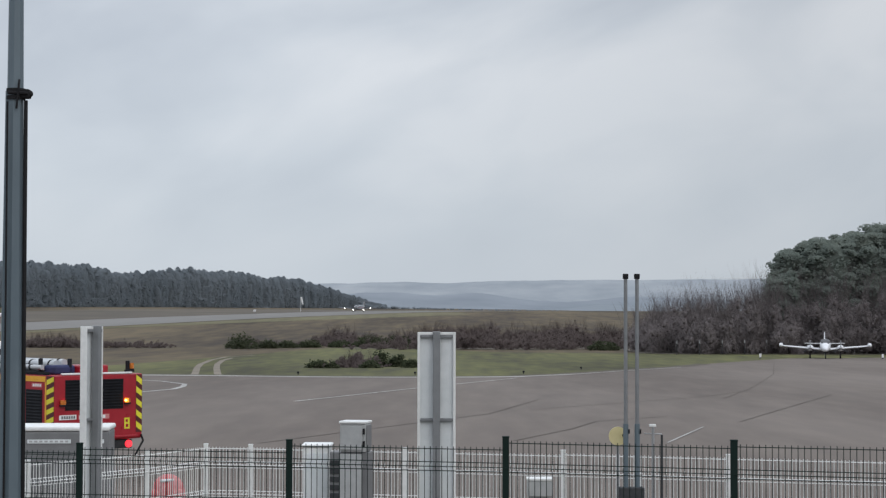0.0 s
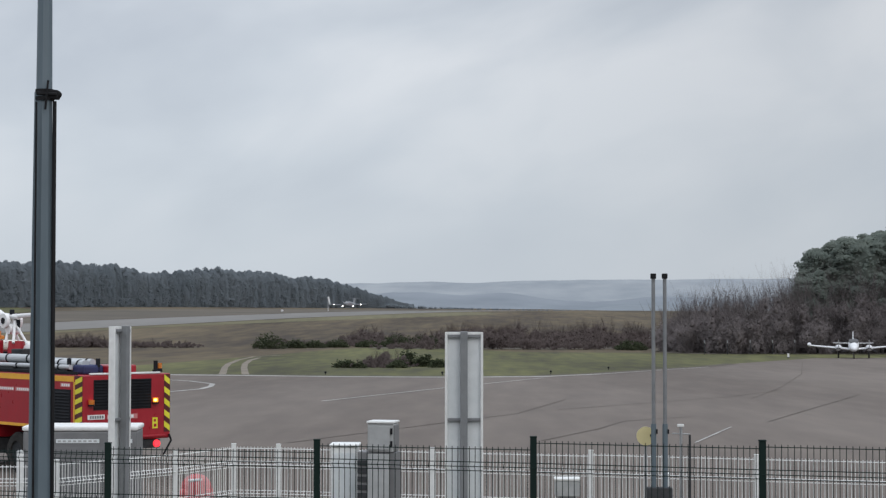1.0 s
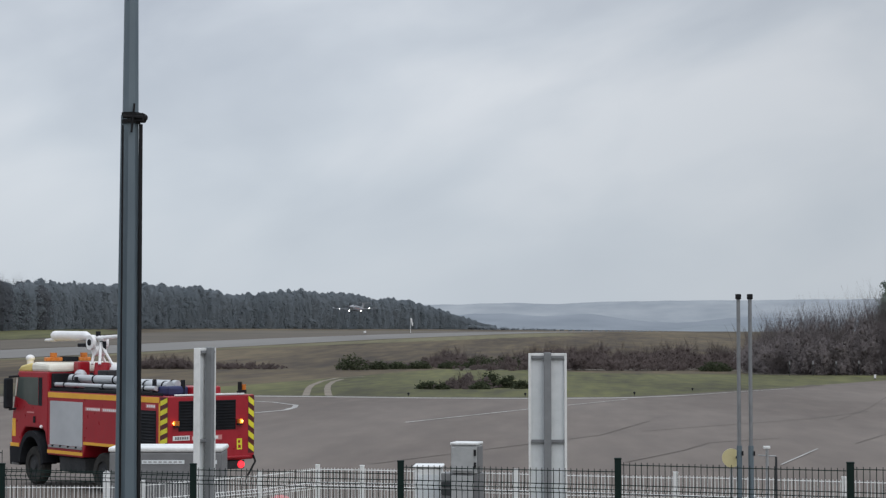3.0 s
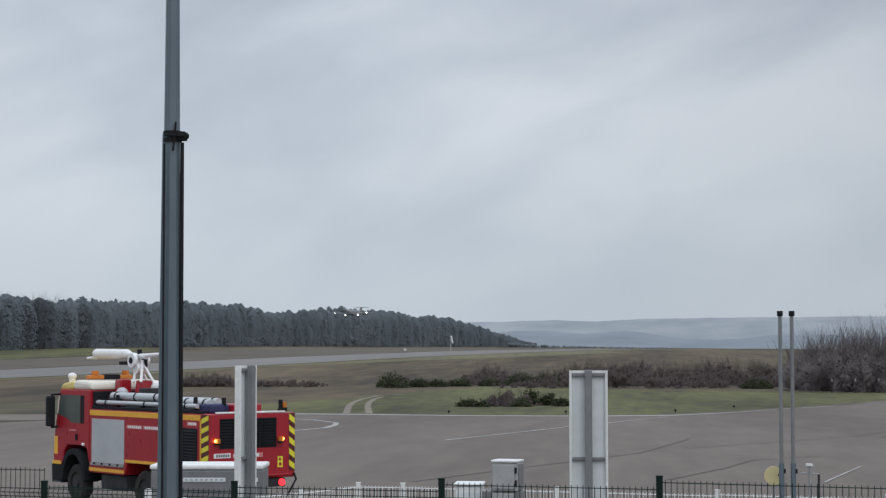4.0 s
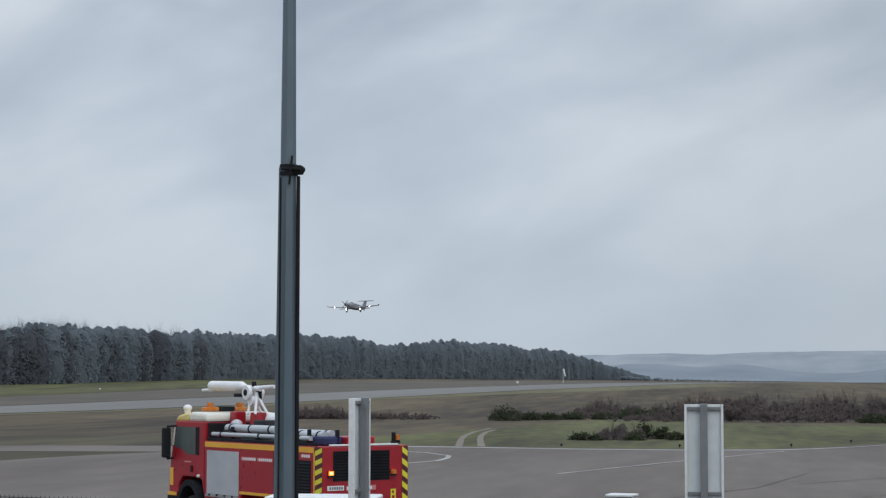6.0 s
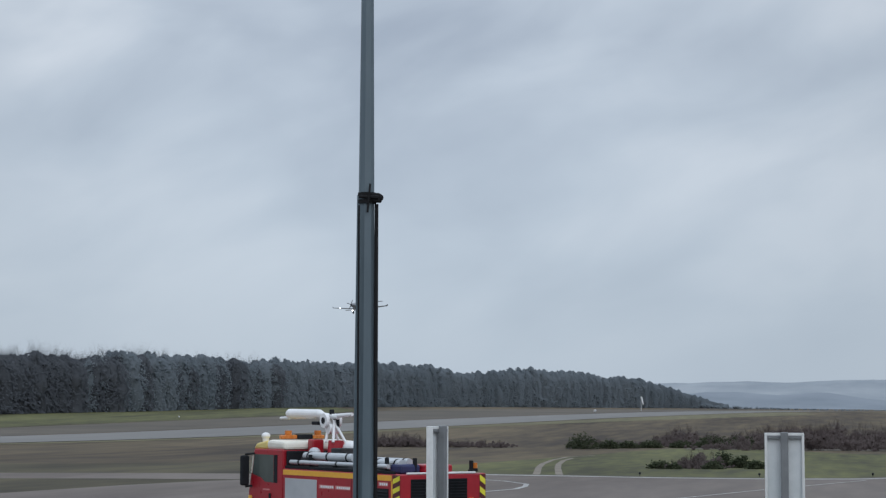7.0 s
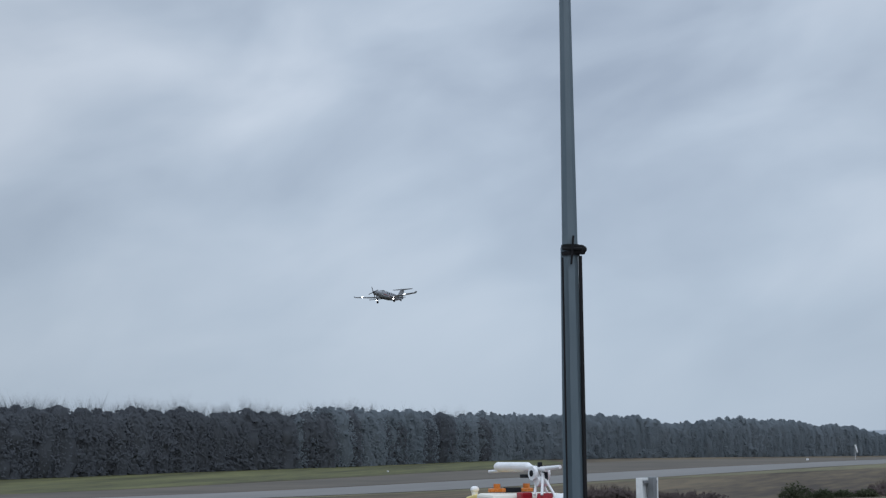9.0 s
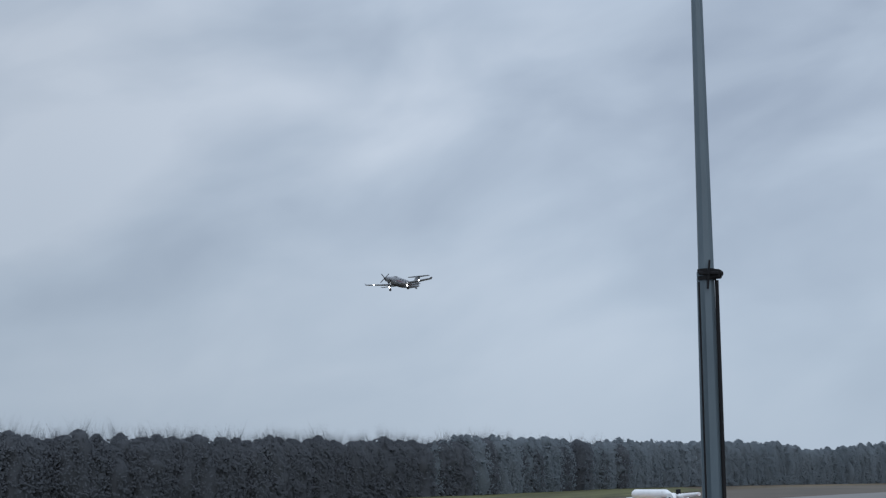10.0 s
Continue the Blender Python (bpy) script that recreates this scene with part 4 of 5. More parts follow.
def hazard_stripes(parent, axis, a0, a1, z0, z1, face, lean):
    """Slanted lime and dark stripes on a strip: axis x lies on the rear, axis y on the side."""
    def slab(bm, pts, out):
        lo = [bm.verts.new((u, face, z) if axis == "x" else (face, u, z)) for u, z in pts]
        hi = [bm.verts.new((u, face + out, z) if axis == "x" else (face + out, u, z)) for u, z in pts]
        bm.faces.new(lo)
        bm.faces.new(hi[::-1])
        for i in range(len(pts)):
            bm.faces.new((lo[i], hi[i], hi[(i + 1) % len(pts)], lo[(i + 1) % len(pts)]))
        bmesh.ops.recalc_face_normals(bm, faces=bm.faces)
        return bm
    out = -0.004
    board = part("stripe_board", slab(B(), [(a0, z0), (a1, z0), (a1, z1), (a0, z1)], out), HAZARD_DARK, parent, "dark red reflective strip")
    n = 5
    step = (z1 - z0) / n
    for i in range(n):
        zb = z0 + i * step + 0.02
        k = step * 0.5
        pts = [(a0 + 0.01, zb + (0 if lean > 0 else k * 0.8)), (a1 - 0.01, zb + (k * 0.8 if lean > 0 else 0)), (a1 - 0.01, min(zb + (k * 0.8 if lean > 0 else 0) + k, z1)), (a0 + 0.01, min(zb + (0 if lean > 0 else k * 0.8) + k, z1))]
        bm = slab(B(), pts, out)
        ob = part("stripe", bm, HAZARD, board, "lime yellow reflective stripe")
        ob.location = (0, out, 0) if axis == "x" else (out, 0, 0)


def wheel(parent, x, y, r=0.53, w=0.3):
    s = 1 if x > 0 else -1
    bm = B()
    prof = [(0.3, -w / 2), (r - 0.06, -w / 2), (r, -w / 2 + 0.06), (r, w / 2 - 0.06), (r - 0.06, w / 2), (0.3, w / 2)]
    rings = []
    n = 28
    for rad, off in prof:
        rings.append([bm.verts.new((x + off, y + rad * math.cos(6.2832 * i / n), r + rad * math.sin(6.2832 * i / n))) for i in range(n)])
    for a, b in zip(rings, rings[1:] + rings[:1]):
        for i in range(n):
            bm.faces.new((a[i], a[(i + 1) % n], b[(i + 1) % n], b[i]))
    bmesh.ops.recalc_face_normals(bm, faces=bm.faces)
    ob = part("wheel", bm, TYRE, parent, "dusty black tyre")
    bm = B()
    rod(bm, (x - 0.1, y, r), (x + 0.1, y, r), 0.298, 0.298, 24)
    rod(bm, (x, y, r), (x + s * 0.15, y, r), 0.16, 0.12, 16)
    part("rim", bm, DARK_BOX, ob, "dull dark steel rim")


SPINNING = []


def rotating_lamp(parent, at, r, tall, period, lit_time):
    """A turning lamp: an unlit amber drum with a bright sector on one side, facing -y at rest."""
    def wedge(a0, a1, rad, half):
        bm = B()
        n = 10
        rings = []
        for z in (-half, half):
            rings.append([bm.verts.new((0, 0, z))] + [bm.verts.new((rad * math.sin(a), -rad * math.cos(a), z)) for a in np.linspace(a0, a1, n)])
        lo, hi = rings
        bm.faces.new(lo[::-1])
        bm.faces.new(hi)
        for i in range(n + 1):
            k = (i + 1) % (n + 1)
            bm.faces.new((lo[i], lo[k], hi[k], hi[i]))
        bmesh.ops.recalc_face_normals(bm, faces=bm.faces)
        return bm
    drum = part("lamp_drum", wedge(1.05, 5.23, r, tall / 2), AMBER_DIM, parent, "turning amber lamp")
    drum.location = at
    lens = part("lit_lens", wedge(-1.04, 1.04, r, tall / 2 - 0.003), AMBER, drum, "glowing amber lens")
    part("bulb", ball(B(), (0, -r * 0.75, 0), r * 0.55, r * 0.5, tall * 0.32), AMBER_CORE, drum, "bright bulb")
    SPINNING.append((drum, at, period, lit_time))


def fire_engine():
    ob = thing("fire_engine", pose(-8.72, 46.38, ground_z(46) + 0.03, 0, 0, 44.5), "red airport fire engine with yellow stripes and roof monitor", "fire engine")
    # chassis
    bm = B()
    block(bm, -0.45, 0.45, 0.15, 8.0, 0.62, 0.92, 0.02)
    block(bm, -0.2, 0.2, 3.0, 3.6, 0.4, 0.7, 0.02)
    block(bm, -0.2, 0.2, 6.7, 7.3, 0.4, 0.7, 0.02)
    part("chassis", bm, DARK_BOX, ob, "dark chassis rails")
    for x in (-1.02, 1.02):
        for y in (3.3, 7.0):
            wheel(ob, x, y)
    # body
    bm = outline_prism(B(), [(0.0, 0.98), (0.06, 0.95), (2.35, 0.95), (2.55, 1.22), (4.05, 1.22), (4.2, 0.88), (6.1, 0.88), (6.1, 2.62), (0.0, 2.62)], -1.25, 1.37)
    body = part("body", soften(bm, 0.03), RED, ob)
    for x in (-1.25, 1.37):
        s = -1 if x < 0 else 1
        a, b = sorted((x, x + s * 0.006))
        part("top_stripe", block(B(), a, b, 0.42, 6.08, 2.45, 2.59, 0.002), YELLOW, body, "orange-yellow reflective stripe")
        part("edge_stripe", block(B(), a, b, 0.38, 0.44, 1.36, 2.445, 0.002), YELLOW, body, "orange-yellow reflective stripe")
        part("low_stripe", block(B(), a, b, 2.4, 4.16, 1.235, 1.31, 0.002), YELLOW, body, "orange-yellow reflective stripe")
        part("low_stripe", block(B(), a, b, 4.2, 6.1, 0.93, 1.02, 0.002), YELLOW, body, "orange-yellow reflective stripe")
        sh = part("roller_shutter", block(B(), *sorted((x, x + s * 0.012)), 4.2, 5.95, 1.17, 2.36, 0.004), SILVER, body, "silver roller shutter")
        part("bottom_rail", block(B(), *sorted((x, x + s * 0.035)), 4.2, 6.0, 1.09, 1.16, 0.008), ALU, body, "aluminium rail with catches")
        for k in range(4):
            part("catch", block(B(), *sorted((x, x + s * 0.05)), 4.45 + k * 0.42, 4.53 + k * 0.42, 1.12, 1.17, 0.004), BLACK, body)
        part("louvre_panel", block(B(), *sorted((x, x + s * 0.008)), 0.56, 1.32, 1.34, 2.25, 0.004), LOUVRE, body, "black louvred panel")
        for k in range(11):
            m = Matrix.Translation((x + s * 0.012, 0.94, 1.40 + k * 0.078)) @ Matrix.Rotation(radians(-s * 35), 4, "Y")
            part("louvre", block(B(), -0.004, 0.004, -0.35, 0.35, -0.03, 0.03, 0, m), LOUVRE, body)
        for y0, y1 in ((3.3, 4.08), (2.45, 3.22), (0.6, 1.05)):
            zz = 2.14 if y0 > 2 else 2.31
            text = part("lettering", block(B(), *sorted((x, x + s * 0.004)), y0, y1, zz, zz + 0.1, 0), RED_PALE, body, "pale unreadable lettering")
            for k in range(int((y1 - y0) / 0.1)):
                part("letter_bar", block(B(), *sorted((x + s * 0.004, x + s * 0.007)), y0 + 0.02 + k * 0.1, y0 + 0.09 + k * 0.1, zz + 0.02, zz + 0.08), WHITE_PAINT, text)
        part("seam", block(B(), *sorted((x, x + s * 0.003)), 2.38, 2.39, 1.3, 2.44), LOUVRE, body)
        hazard_stripes(body, "y", 0.03, 0.37, 1.36, 2.6, x if s < 0 else x + 0.004, -1)
    # rear
    part("rear_louvre", block(B(), -0.95, 0.78, -0.012, 0.0, 1.74, 2.5, 0.004), LOUVRE, body, "black louvred engine grille")
    for k in range(10):
        m = Matrix.Translation((-0.085, -0.02, 1.79 + k * 0.074)) @ Matrix.Rotation(radians(35), 4, "X")
        part("louvre", block(B(), -0.84, 0.84, -0.004, 0.004, -0.03, 0.03, 0, m), LOUVRE, body)
    hazard_stripes(body, "x", 1.17, 1.36, 1.12, 2.6, 0.0, -1)
    part("roof_edge", block(B(), -1.05, 1.05, -0.01, 0.06, 2.625, 2.67, 0.01), WHITE_PAINT, body, "white roof edge strip")
    plate = part("number_plate", block(B(), -1.12, -0.62, -0.012, 0.0, 1.51, 1.63, 0.004), WHITE_PAINT, body, "white number plate")
    for k in range(6):
        part("plate_bar", block(B(), -1.06 + k * 0.07, -1.01 + k * 0.07, -0.016, -0.013, 1.535, 1.605), GREY_DARK, plate)
    for x0, x1 in ((-0.55, -0.3), (-0.22, 0.36)):
        text = part("lettering", block(B(), x0, x1, -0.006, 0.0, 1.5, 1.62), RED_PALE, body, "pale unreadable lettering")
        for k in range(int((x1 - x0) / 0.12)):
            part("letter_bar", block(B(), x0 + 0.02 + k * 0.12, x0 + 0.1 + k * 0.12, -0.009, -0.007, 1.52, 1.6), WHITE_PAINT, text)
    st = part("sticker", block(B(), 0.82, 0.98, -0.006, 0.0, 1.22, 1.5), HAZARD, body, "small yellow sticker")
    part("mark", block(B(), 0.86, 0.94, -0.009, -0.007, 1.26, 1.34), RED, st)
    part("mark", block(B(), 0.86, 0.92, -0.009, -0.007, 1.39, 1.46), RED, st)
    for x, first in ((-1.04, 0.25), (0.88, 0.05)):
        part("flasher_mount", rod(B(), (x, -0.05, 1.85), (x, -0.05, 1.89), 0.085, 0.085, 16), LOUVRE, body, "black lamp mount")
        rotating_lamp(ob, (x, -0.05, 1.95), 0.075, 0.11, 0.4778, first)
    part("rear_bumper", block(B(), -1.2, 1.2, -0.06, 0.1, 1.0, 1.06, 0.02), RED, body)
    bm = B()
    block(bm, -1.1, 1.1, 0.05, 0.25, 0.72, 0.94, 0.02)
    part("lamp_bar", bm, DARK_BOX, body, "dark lamp carrier under the tail")
    for x in (-0.95, 0.98):
        part("tail_lamp", rod(B(), (x, 0.05, 0.83), (x, 0.0, 0.83), 0.1, 0.09, 14), TAIL, body, "glowing red tail lamp")
    bm = B()
    rod(bm, (1.32, -0.02, 1.06), (1.37, -0.05, 0.9), 0.025, 0.025, 8)
    rod(bm, (1.37, -0.05, 0.9), (1.1, -0.1, 0.55), 0.025, 0.025, 8)
    part("mudflap_bar", bm, BLACK, body, "black bent bar")
    bm = B()
    block(bm, 0.92, 1.0, 0.03, 0.12, 2.66, 2.95, 0.01)
    block(bm, 0.9, 1.14, 0.02, 0.14, 2.66, 2.72, 0.01)
    part("beacon_bracket", bm, BLACK, body, "black lamp bracket")
    part("beacon_foot", rod(B(), (1.08, 0.08, 2.72), (1.08, 0.08, 2.75), 0.07, 0.07, 14), BLACK, body)
    rotating_lamp(ob, (1.08, 0.08, 2.82), 0.065, 0.14, 1 / 3, 0.5)
    # cab
    bm = outline_prism(B(), [(6.2, 1.05), (6.35, 1.5), (6.55, 1.58), (7.45, 1.58), (7.68, 1.35), (7.72, 0.8), (8.22, 0.8), (8.27, 1.3), (8.2, 1.95), (7.93, 3.06), (7.86, 3.14), (6.2, 3.14)], -1.2, 1.2)
    cab = part("cab", soften(bm, 0.035), RED, ob)
    bm = outline_prism(B(), [(6.15, 3.13), (7.2, 3.13), (7.2, 3.38), (7.0, 3.4), (6.2, 3.36)], -1.17, 1.17)
    part("roof", soften(bm, 0.08), CREAM, cab, "cream white cab roof")
    bm = outline_prism(B(), [(7.204, 3.13), (7.93, 3.12), (7.97, 3.17), (7.8, 3.3), (7.204, 3.38)], -1.17, 1.17)
    part("roof_front", soften(bm, 0.06), ROOF_YELLOW, cab, "pale yellow front of the roof")
    for s in (-1, 1):
        x = s * 1.2
        bm = outline_prism(B(), [(6.72, 2.2), (7.25, 2.22), (7.42, 2.32), (7.98, 2.42), (7.86, 2.98), (6.72, 2.98)], *sorted((x, x + s * 0.006)))
        part("side_window", bm, DARK_GLASS, cab, "tinted side window")
        bm = outline_prism(B(), [(6.5, 2.2), (6.7, 2.2), (6.7, 2.98), (6.5, 2.98)], *sorted((x, x + s * 0.005)))
        part("pillar", bm, LOUVRE, cab, "black door pillar")
        part("corner_pillar", outline_prism(B(), [(8.0, 2.44), (8.07, 2.44), (7.95, 3.0), (7.88, 3.0)], *sorted((x, x + s * 0.008))), CREAM, cab, "cream windscreen pillar")
        part("door_handle", block(B(), *sorted((x, x + s * 0.03)), 6.86, 6.96, 1.72, 1.9, 0.01), LOUVRE, cab, "black handle recess")
        part("lettering", block(B(), *sorted((x, x + s * 0.004)), 6.95, 7.35, 1.98, 2.02), RED_PALE, cab, "pale unreadable lettering")
        part("corner_reflector", block(B(), *sorted((x, x + s * 0.008)), 8.0, 8.2, 1.3, 1.8, 0.004), YELLOW, cab, "orange-yellow reflector")
        part("marker_lamp", ball(B(), (x + s * 0.02, 6.5, 1.62), 0.05, 0.06, 0.05), WHITE_PAINT, cab)
        bm = B()
        outline = [(7.0 + 0.72 * math.cos(a), 0.55 + 0.95 * math.sin(a)) for a in np.linspace(0.1, math.pi - 0.1, 12)]
        inner = [(7.0 + 0.6 * math.cos(a), 0.5 + 0.84 * math.sin(a)) for a in np.linspace(math.pi - 0.1, 0.1, 12)]
        outline_prism(bm, outline + inner, *sorted((s * 0.8, s * 1.28)))
        part("mudguard", bm, LOUVRE, cab, "black plastic mudguard")
        bm = B()
        rod(bm, (s * 1.18, 7.85, 3.0), (s * 1.36, 8.12, 2.97), 0.03, 0.03, 8)
        arm = part("mirror_arm", bm, BLACK, cab, "black mirror arm")
        part("lower_mirror_arm", rod(B(), (s * 1.18, 8.0, 2.08), (s * 1.36, 8.12, 2.05), 0.03, 0.03, 8), BLACK, cab, "black mirror arm")
        part("mirror", block(B(), s * 1.25, s * 1.5, 8.05, 8.22, 2.08, 2.94, 0.05), LOUVRE, arm, "tall black mirror housing")
        part("step", block(B(), *sorted((s * 0.9, s * 1.22)), 7.75, 8.2, 0.5, 0.58, 0.02), GREY_DARK, cab)
    bm = outline_prism(B(), [(8.21, 2.0), (8.225, 2.0), (7.965, 3.0), (7.95, 3.0)], -1.05, 1.05)
    part("windscreen", bm, DARK_GLASS, cab, "wide windscreen")
    part("bumper", soften(outline_prism(B(), [(7.74, 0.5), (8.3, 0.5), (8.34, 1.0), (8.24, 1.04), (7.74, 1.0)], -1.22, 1.22), 0.03), LOUVRE, cab, "dark front bumper")
    part("bumper_stripe", block(B(), -1.235, -1.222, 7.75, 8.25, 1.02, 1.12, 0.004), YELLOW, cab)
    # roof lights
    bm = B()
    ball(bm, (-0.9, 7.75, 3.5), 0.13, 0.13, 0.1, 14, 8)
    rod(bm, (-0.9, 7.75, 3.28), (-0.9, 7.75, 3.46), 0.08, 0.1, 12)
    part("horn_dome", bm, WHITE_PAINT, cab, "white roof dome")
    bar = part("light_bar", block(B(), -0.3, 0.2, 6.95, 7.17, 3.41, 3.55, 0.03), LOUVRE, cab, "low black light bar")
    for x0, x1, xc in ((-0.8, -0.304, -0.55), (0.204, 0.6, 0.42)):
        part("lens", block(B(), x0, x1, 6.96, 7.16, 3.42, 3.53, 0.03), AMBER_DIM, bar, "unlit amber lens")
        rotating_lamp(ob, (xc, 7.06, 3.59), 0.1, 0.13, 1 / 3, 0.5)
    # deck behind the cab
    bm = B()
    block(bm, -0.46, -0.1, 5.8, 6.12, 2.62, 3.42, 0.04)
    part("deck_housing", bm, RED, ob, "red housing behind the cab")
    # water monitor
    bm = B()
    rod(bm, (0, 5.3, 2.62), (0, 5.3, 3.4), 0.28, 0.22, 16)
    block(bm, -0.5, 0.5, 4.8, 5.7, 2.62, 2.95, 0.04)
    mon = part("roof_monitor", bm, RED, ob, "red pedestal of the water monitor")
    bm = B()
    rod(bm, (-0.22, 5.5, 3.35), (0, 5.7, 3.95), 0.04, 0.04, 8)
    rod(bm, (0.22, 5.5, 3.35), (0, 5.7, 3.95), 0.04, 0.04, 8)
    rod(bm, (-0.22, 5.1, 3.35), (0, 5.4, 3.95), 0.04, 0.04, 8)
    rod(bm, (0.1, 4.9, 3.3), (0, 5.4, 3.9), 0.035, 0.035, 8)
    rod(bm, (-0.16, 5.5, 3.72), (0.16, 5.5, 3.72), 0.14, 0.14, 14)
    part("yoke", bm, WHITE_PAINT, mon, "white pipe yoke")
    for x in (-0.2, 0.2):
        part("swivel", rod(B(), (x - 0.05, 5.6, 3.95), (x + 0.05, 5.6, 3.95), 0.2, 0.2, 18), WHITE_PAINT, mon, "white swivel joint")
        part("swivel_hub", rod(B(), (x - 0.07, 5.6, 3.95), (x + 0.07, 5.6, 3.95), 0.09, 0.09, 12), LOUVRE, mon, "dark hub")
    bm = B()
    rod(bm, (0, 6.25, 4.13), (0, 7.95, 4.13), 0.13, 0.145, 18)
    rod(bm, (0, 6.0, 4.1), (0, 6.25, 4.13), 0.07, 0.13, 18)
    rod(bm, (0, 5.2, 4.05), (0, 6.0, 4.1), 0.07, 0.07, 12)
    rod(bm, (0, 7.95, 4.13), (0, 8.05, 4.15), 0.14, 0.1, 18)
    rod(bm, (-0.06, 7.85, 4.02), (-0.06, 8.4, 4.0), 0.05, 0.04, 10)
    part("barrel", bm, WHITE_PAINT, mon, "thick white nozzle barrel")
    part("rear_pipe", rod(B(), (0, 5.3, 4.08), (0, 4.45, 4.12), 0.06, 0.05, 10), WHITE_PAINT, mon, "thin white pipe")
    part("actuator", block(B(), -0.12, 0.12, 6.15, 6.5, 3.82, 3.92, 0.02), LOUVRE, mon, "black actuator")
    part("sensor", block(B(), -0.05, 0.05, 5.5, 5.62, 4.06, 4.26, 0.015), LOUVRE, mon, "black sensor")
    part("joint", rod(B(), (0.05, 5.3, 3.75), (0.05, 5.3, 4.15), 0.05, 0.05, 8), LOUVRE, mon, "black joint")
    for x, y, z, k in ((-0.55, 5.55, 3.05, 0.16), (-0.7, 4.95, 2.9, 0.13), (0.4, 4.6, 3.1, 0.2), (-0.3, 4.5, 2.95, 0.15)):
        part("valve", ball(B(), (x, y, z), k, k * 1.3, k, 12, 8), SILVER, mon, "pale valve housing")
    for x0, x1, y0, y1, z1 in ((-0.9, -0.5, 5.0, 5.7, 2.95), (-0.5, 0.3, 4.2, 4.75, 3.2), (-1.1, -0.6, 3.6, 4.4, 2.8)):
        part("pump_cover", block(B(), x0, x1, y0, y1, 2.62, z1, 0.03), DARK_BOX, mon, "dark pump cover")
    ball_bm = ball(B(), (0.25, 4.7, 3.2), 0.3, 0.45, 0.2, 14, 8)
    part("tank_cap", ball_bm, WHITE_PAINT, mon, "white rounded cover", smooth=True)
    # hose trays, tubes and covers on the roof
    for x, z, y0, y1, r in ((-1.05, 2.8, 0.9, 6.0, 0.06), (-0.8, 2.97, 3.0, 5.6, 0.11), (-0.75, 2.86, 0.7, 2.9, 0.12), (-0.4, 2.9, 0.9, 3.0, 0.1)):
        bm = rod(B(), (x, y0, z), (x, y1, z), r, r, 14)
        tb = part("suction_hose", bm, SILVER, ob, "pale grey rigid suction hose")
        for k in range(3):
            y = y0 + (y1 - y0) * (0.1 + 0.4 * k)
            part("strap", rod(B(), (x, y - 0.03, z), (x, y + 0.03, z), r + 0.012, r + 0.012, 14), LOUVRE, tb)
    for y, x in ((1.05, -1.0), (0.5, -0.5), (1.9, -1.0), (5.0, -1.0)):
        part("rack_post", block(B(), x - 0.04, x + 0.04, y - 0.05, y + 0.05, 2.62, 3.02, 0.01), LOUVRE, ob, "black rack post")
    part("hose_cover", soften(block(B(), -0.95, -0.35, 0.45, 1.0, 2.62, 2.86), 0.06), BLUE, ob, "dark blue hose cover")
    part("hose_tray", block(B(), -1.2, -0.25, 1.1, 4.4, 2.624, 2.7, 0.01), LOUVRE, ob, "dark hose tray")
    part("roof_rail", block(B(), -1.24, -1.21, 0.3, 6.0, 2.624, 2.7, 0.006), LOUVRE, ob, "dark roof rail")
    part("roof_box", soften(block(B(), -0.35, 0.5, 0.25, 1.1, 2.62, 2.85), 0.04), RED, ob, "red roof locker")
    # black filler between cab and body stands in for the gap's shade
    bm = B()
    block(bm, -1.1, 1.1, 6.11, 6.19, 1.1, 3.1, 0.02)
    part("gap_shade", bm, LOUVRE, ob, "black filler for the shade in the gap behind the cab")
    part("side_tank", block(B(), -1.15, -0.5, 4.25, 5.6, 0.45, 0.86, 0.03), DARK_BOX, ob, "dark side tank")
    return ob


RED_PALE = shade("pale_red_lettering", ((0.5, 0.18, 0.18), (0.6, 0.25, 0.25)), 0.5, grain=20, patch=3)
fire_engine()


# ---- aircraft ----
def loft(bm, sections, n=18, power=2.2):
    """A closed body from sections of y, half width, centre height, half height."""
    rings = []
    for y, w, zc, hh in sections:
        ring = []
        for i in range(n):
            a = 6.28318 * i / n
            c, s = math.cos(a), math.sin(a)
            ring.append(bm.verts.new((w * math.copysign(abs(c) ** (2 / power), c), y, zc + hh * math.copysign(abs(s) ** (2 / power), s))))
        rings.append(ring)
    for a, b in zip(rings, rings[1:]):
        for i in range(n):
            bm.faces.new((a[i], a[(i + 1) % n], b[(i + 1) % n], b[i]))
    bm.faces.new(rings[0][::-1])
    bm.faces.new(rings[-1])
    bmesh.ops.recalc_face_normals(bm, faces=bm.faces)
    return bm


def wing(bm, x0, y0, z0, c0, x1, y1, z1, c1, thick=0.13, upright=False):
    """A tapered aerofoil from root to tip; y is the leading edge, chords run to the tail."""
    prof = [(0, 0), (0.05, 0.45), (0.3, 0.6), (0.7, 0.3), (1, 0.02), (0.7, -0.2), (0.3, -0.4), (0.05, -0.3)]
    rings = []
    for x, y, z, c in ((x0, y0, z0, c0), (x1, y1, z1, c1)):
        rings.append([bm.verts.new((x + (c * thick * q if upright else 0), y - c * p, z + (0 if upright else c * thick * q))) for p, q in prof])
    a, b = rings
    for i in range(8):
        bm.faces.new((a[i], a[(i + 1) % 8], b[(i + 1) % 8], b[i]))
    bm.faces.new(a[::-1])
    bm.faces.new(b)
    bmesh.ops.recalc_face_normals(bm, faces=bm.faces)
    return bm


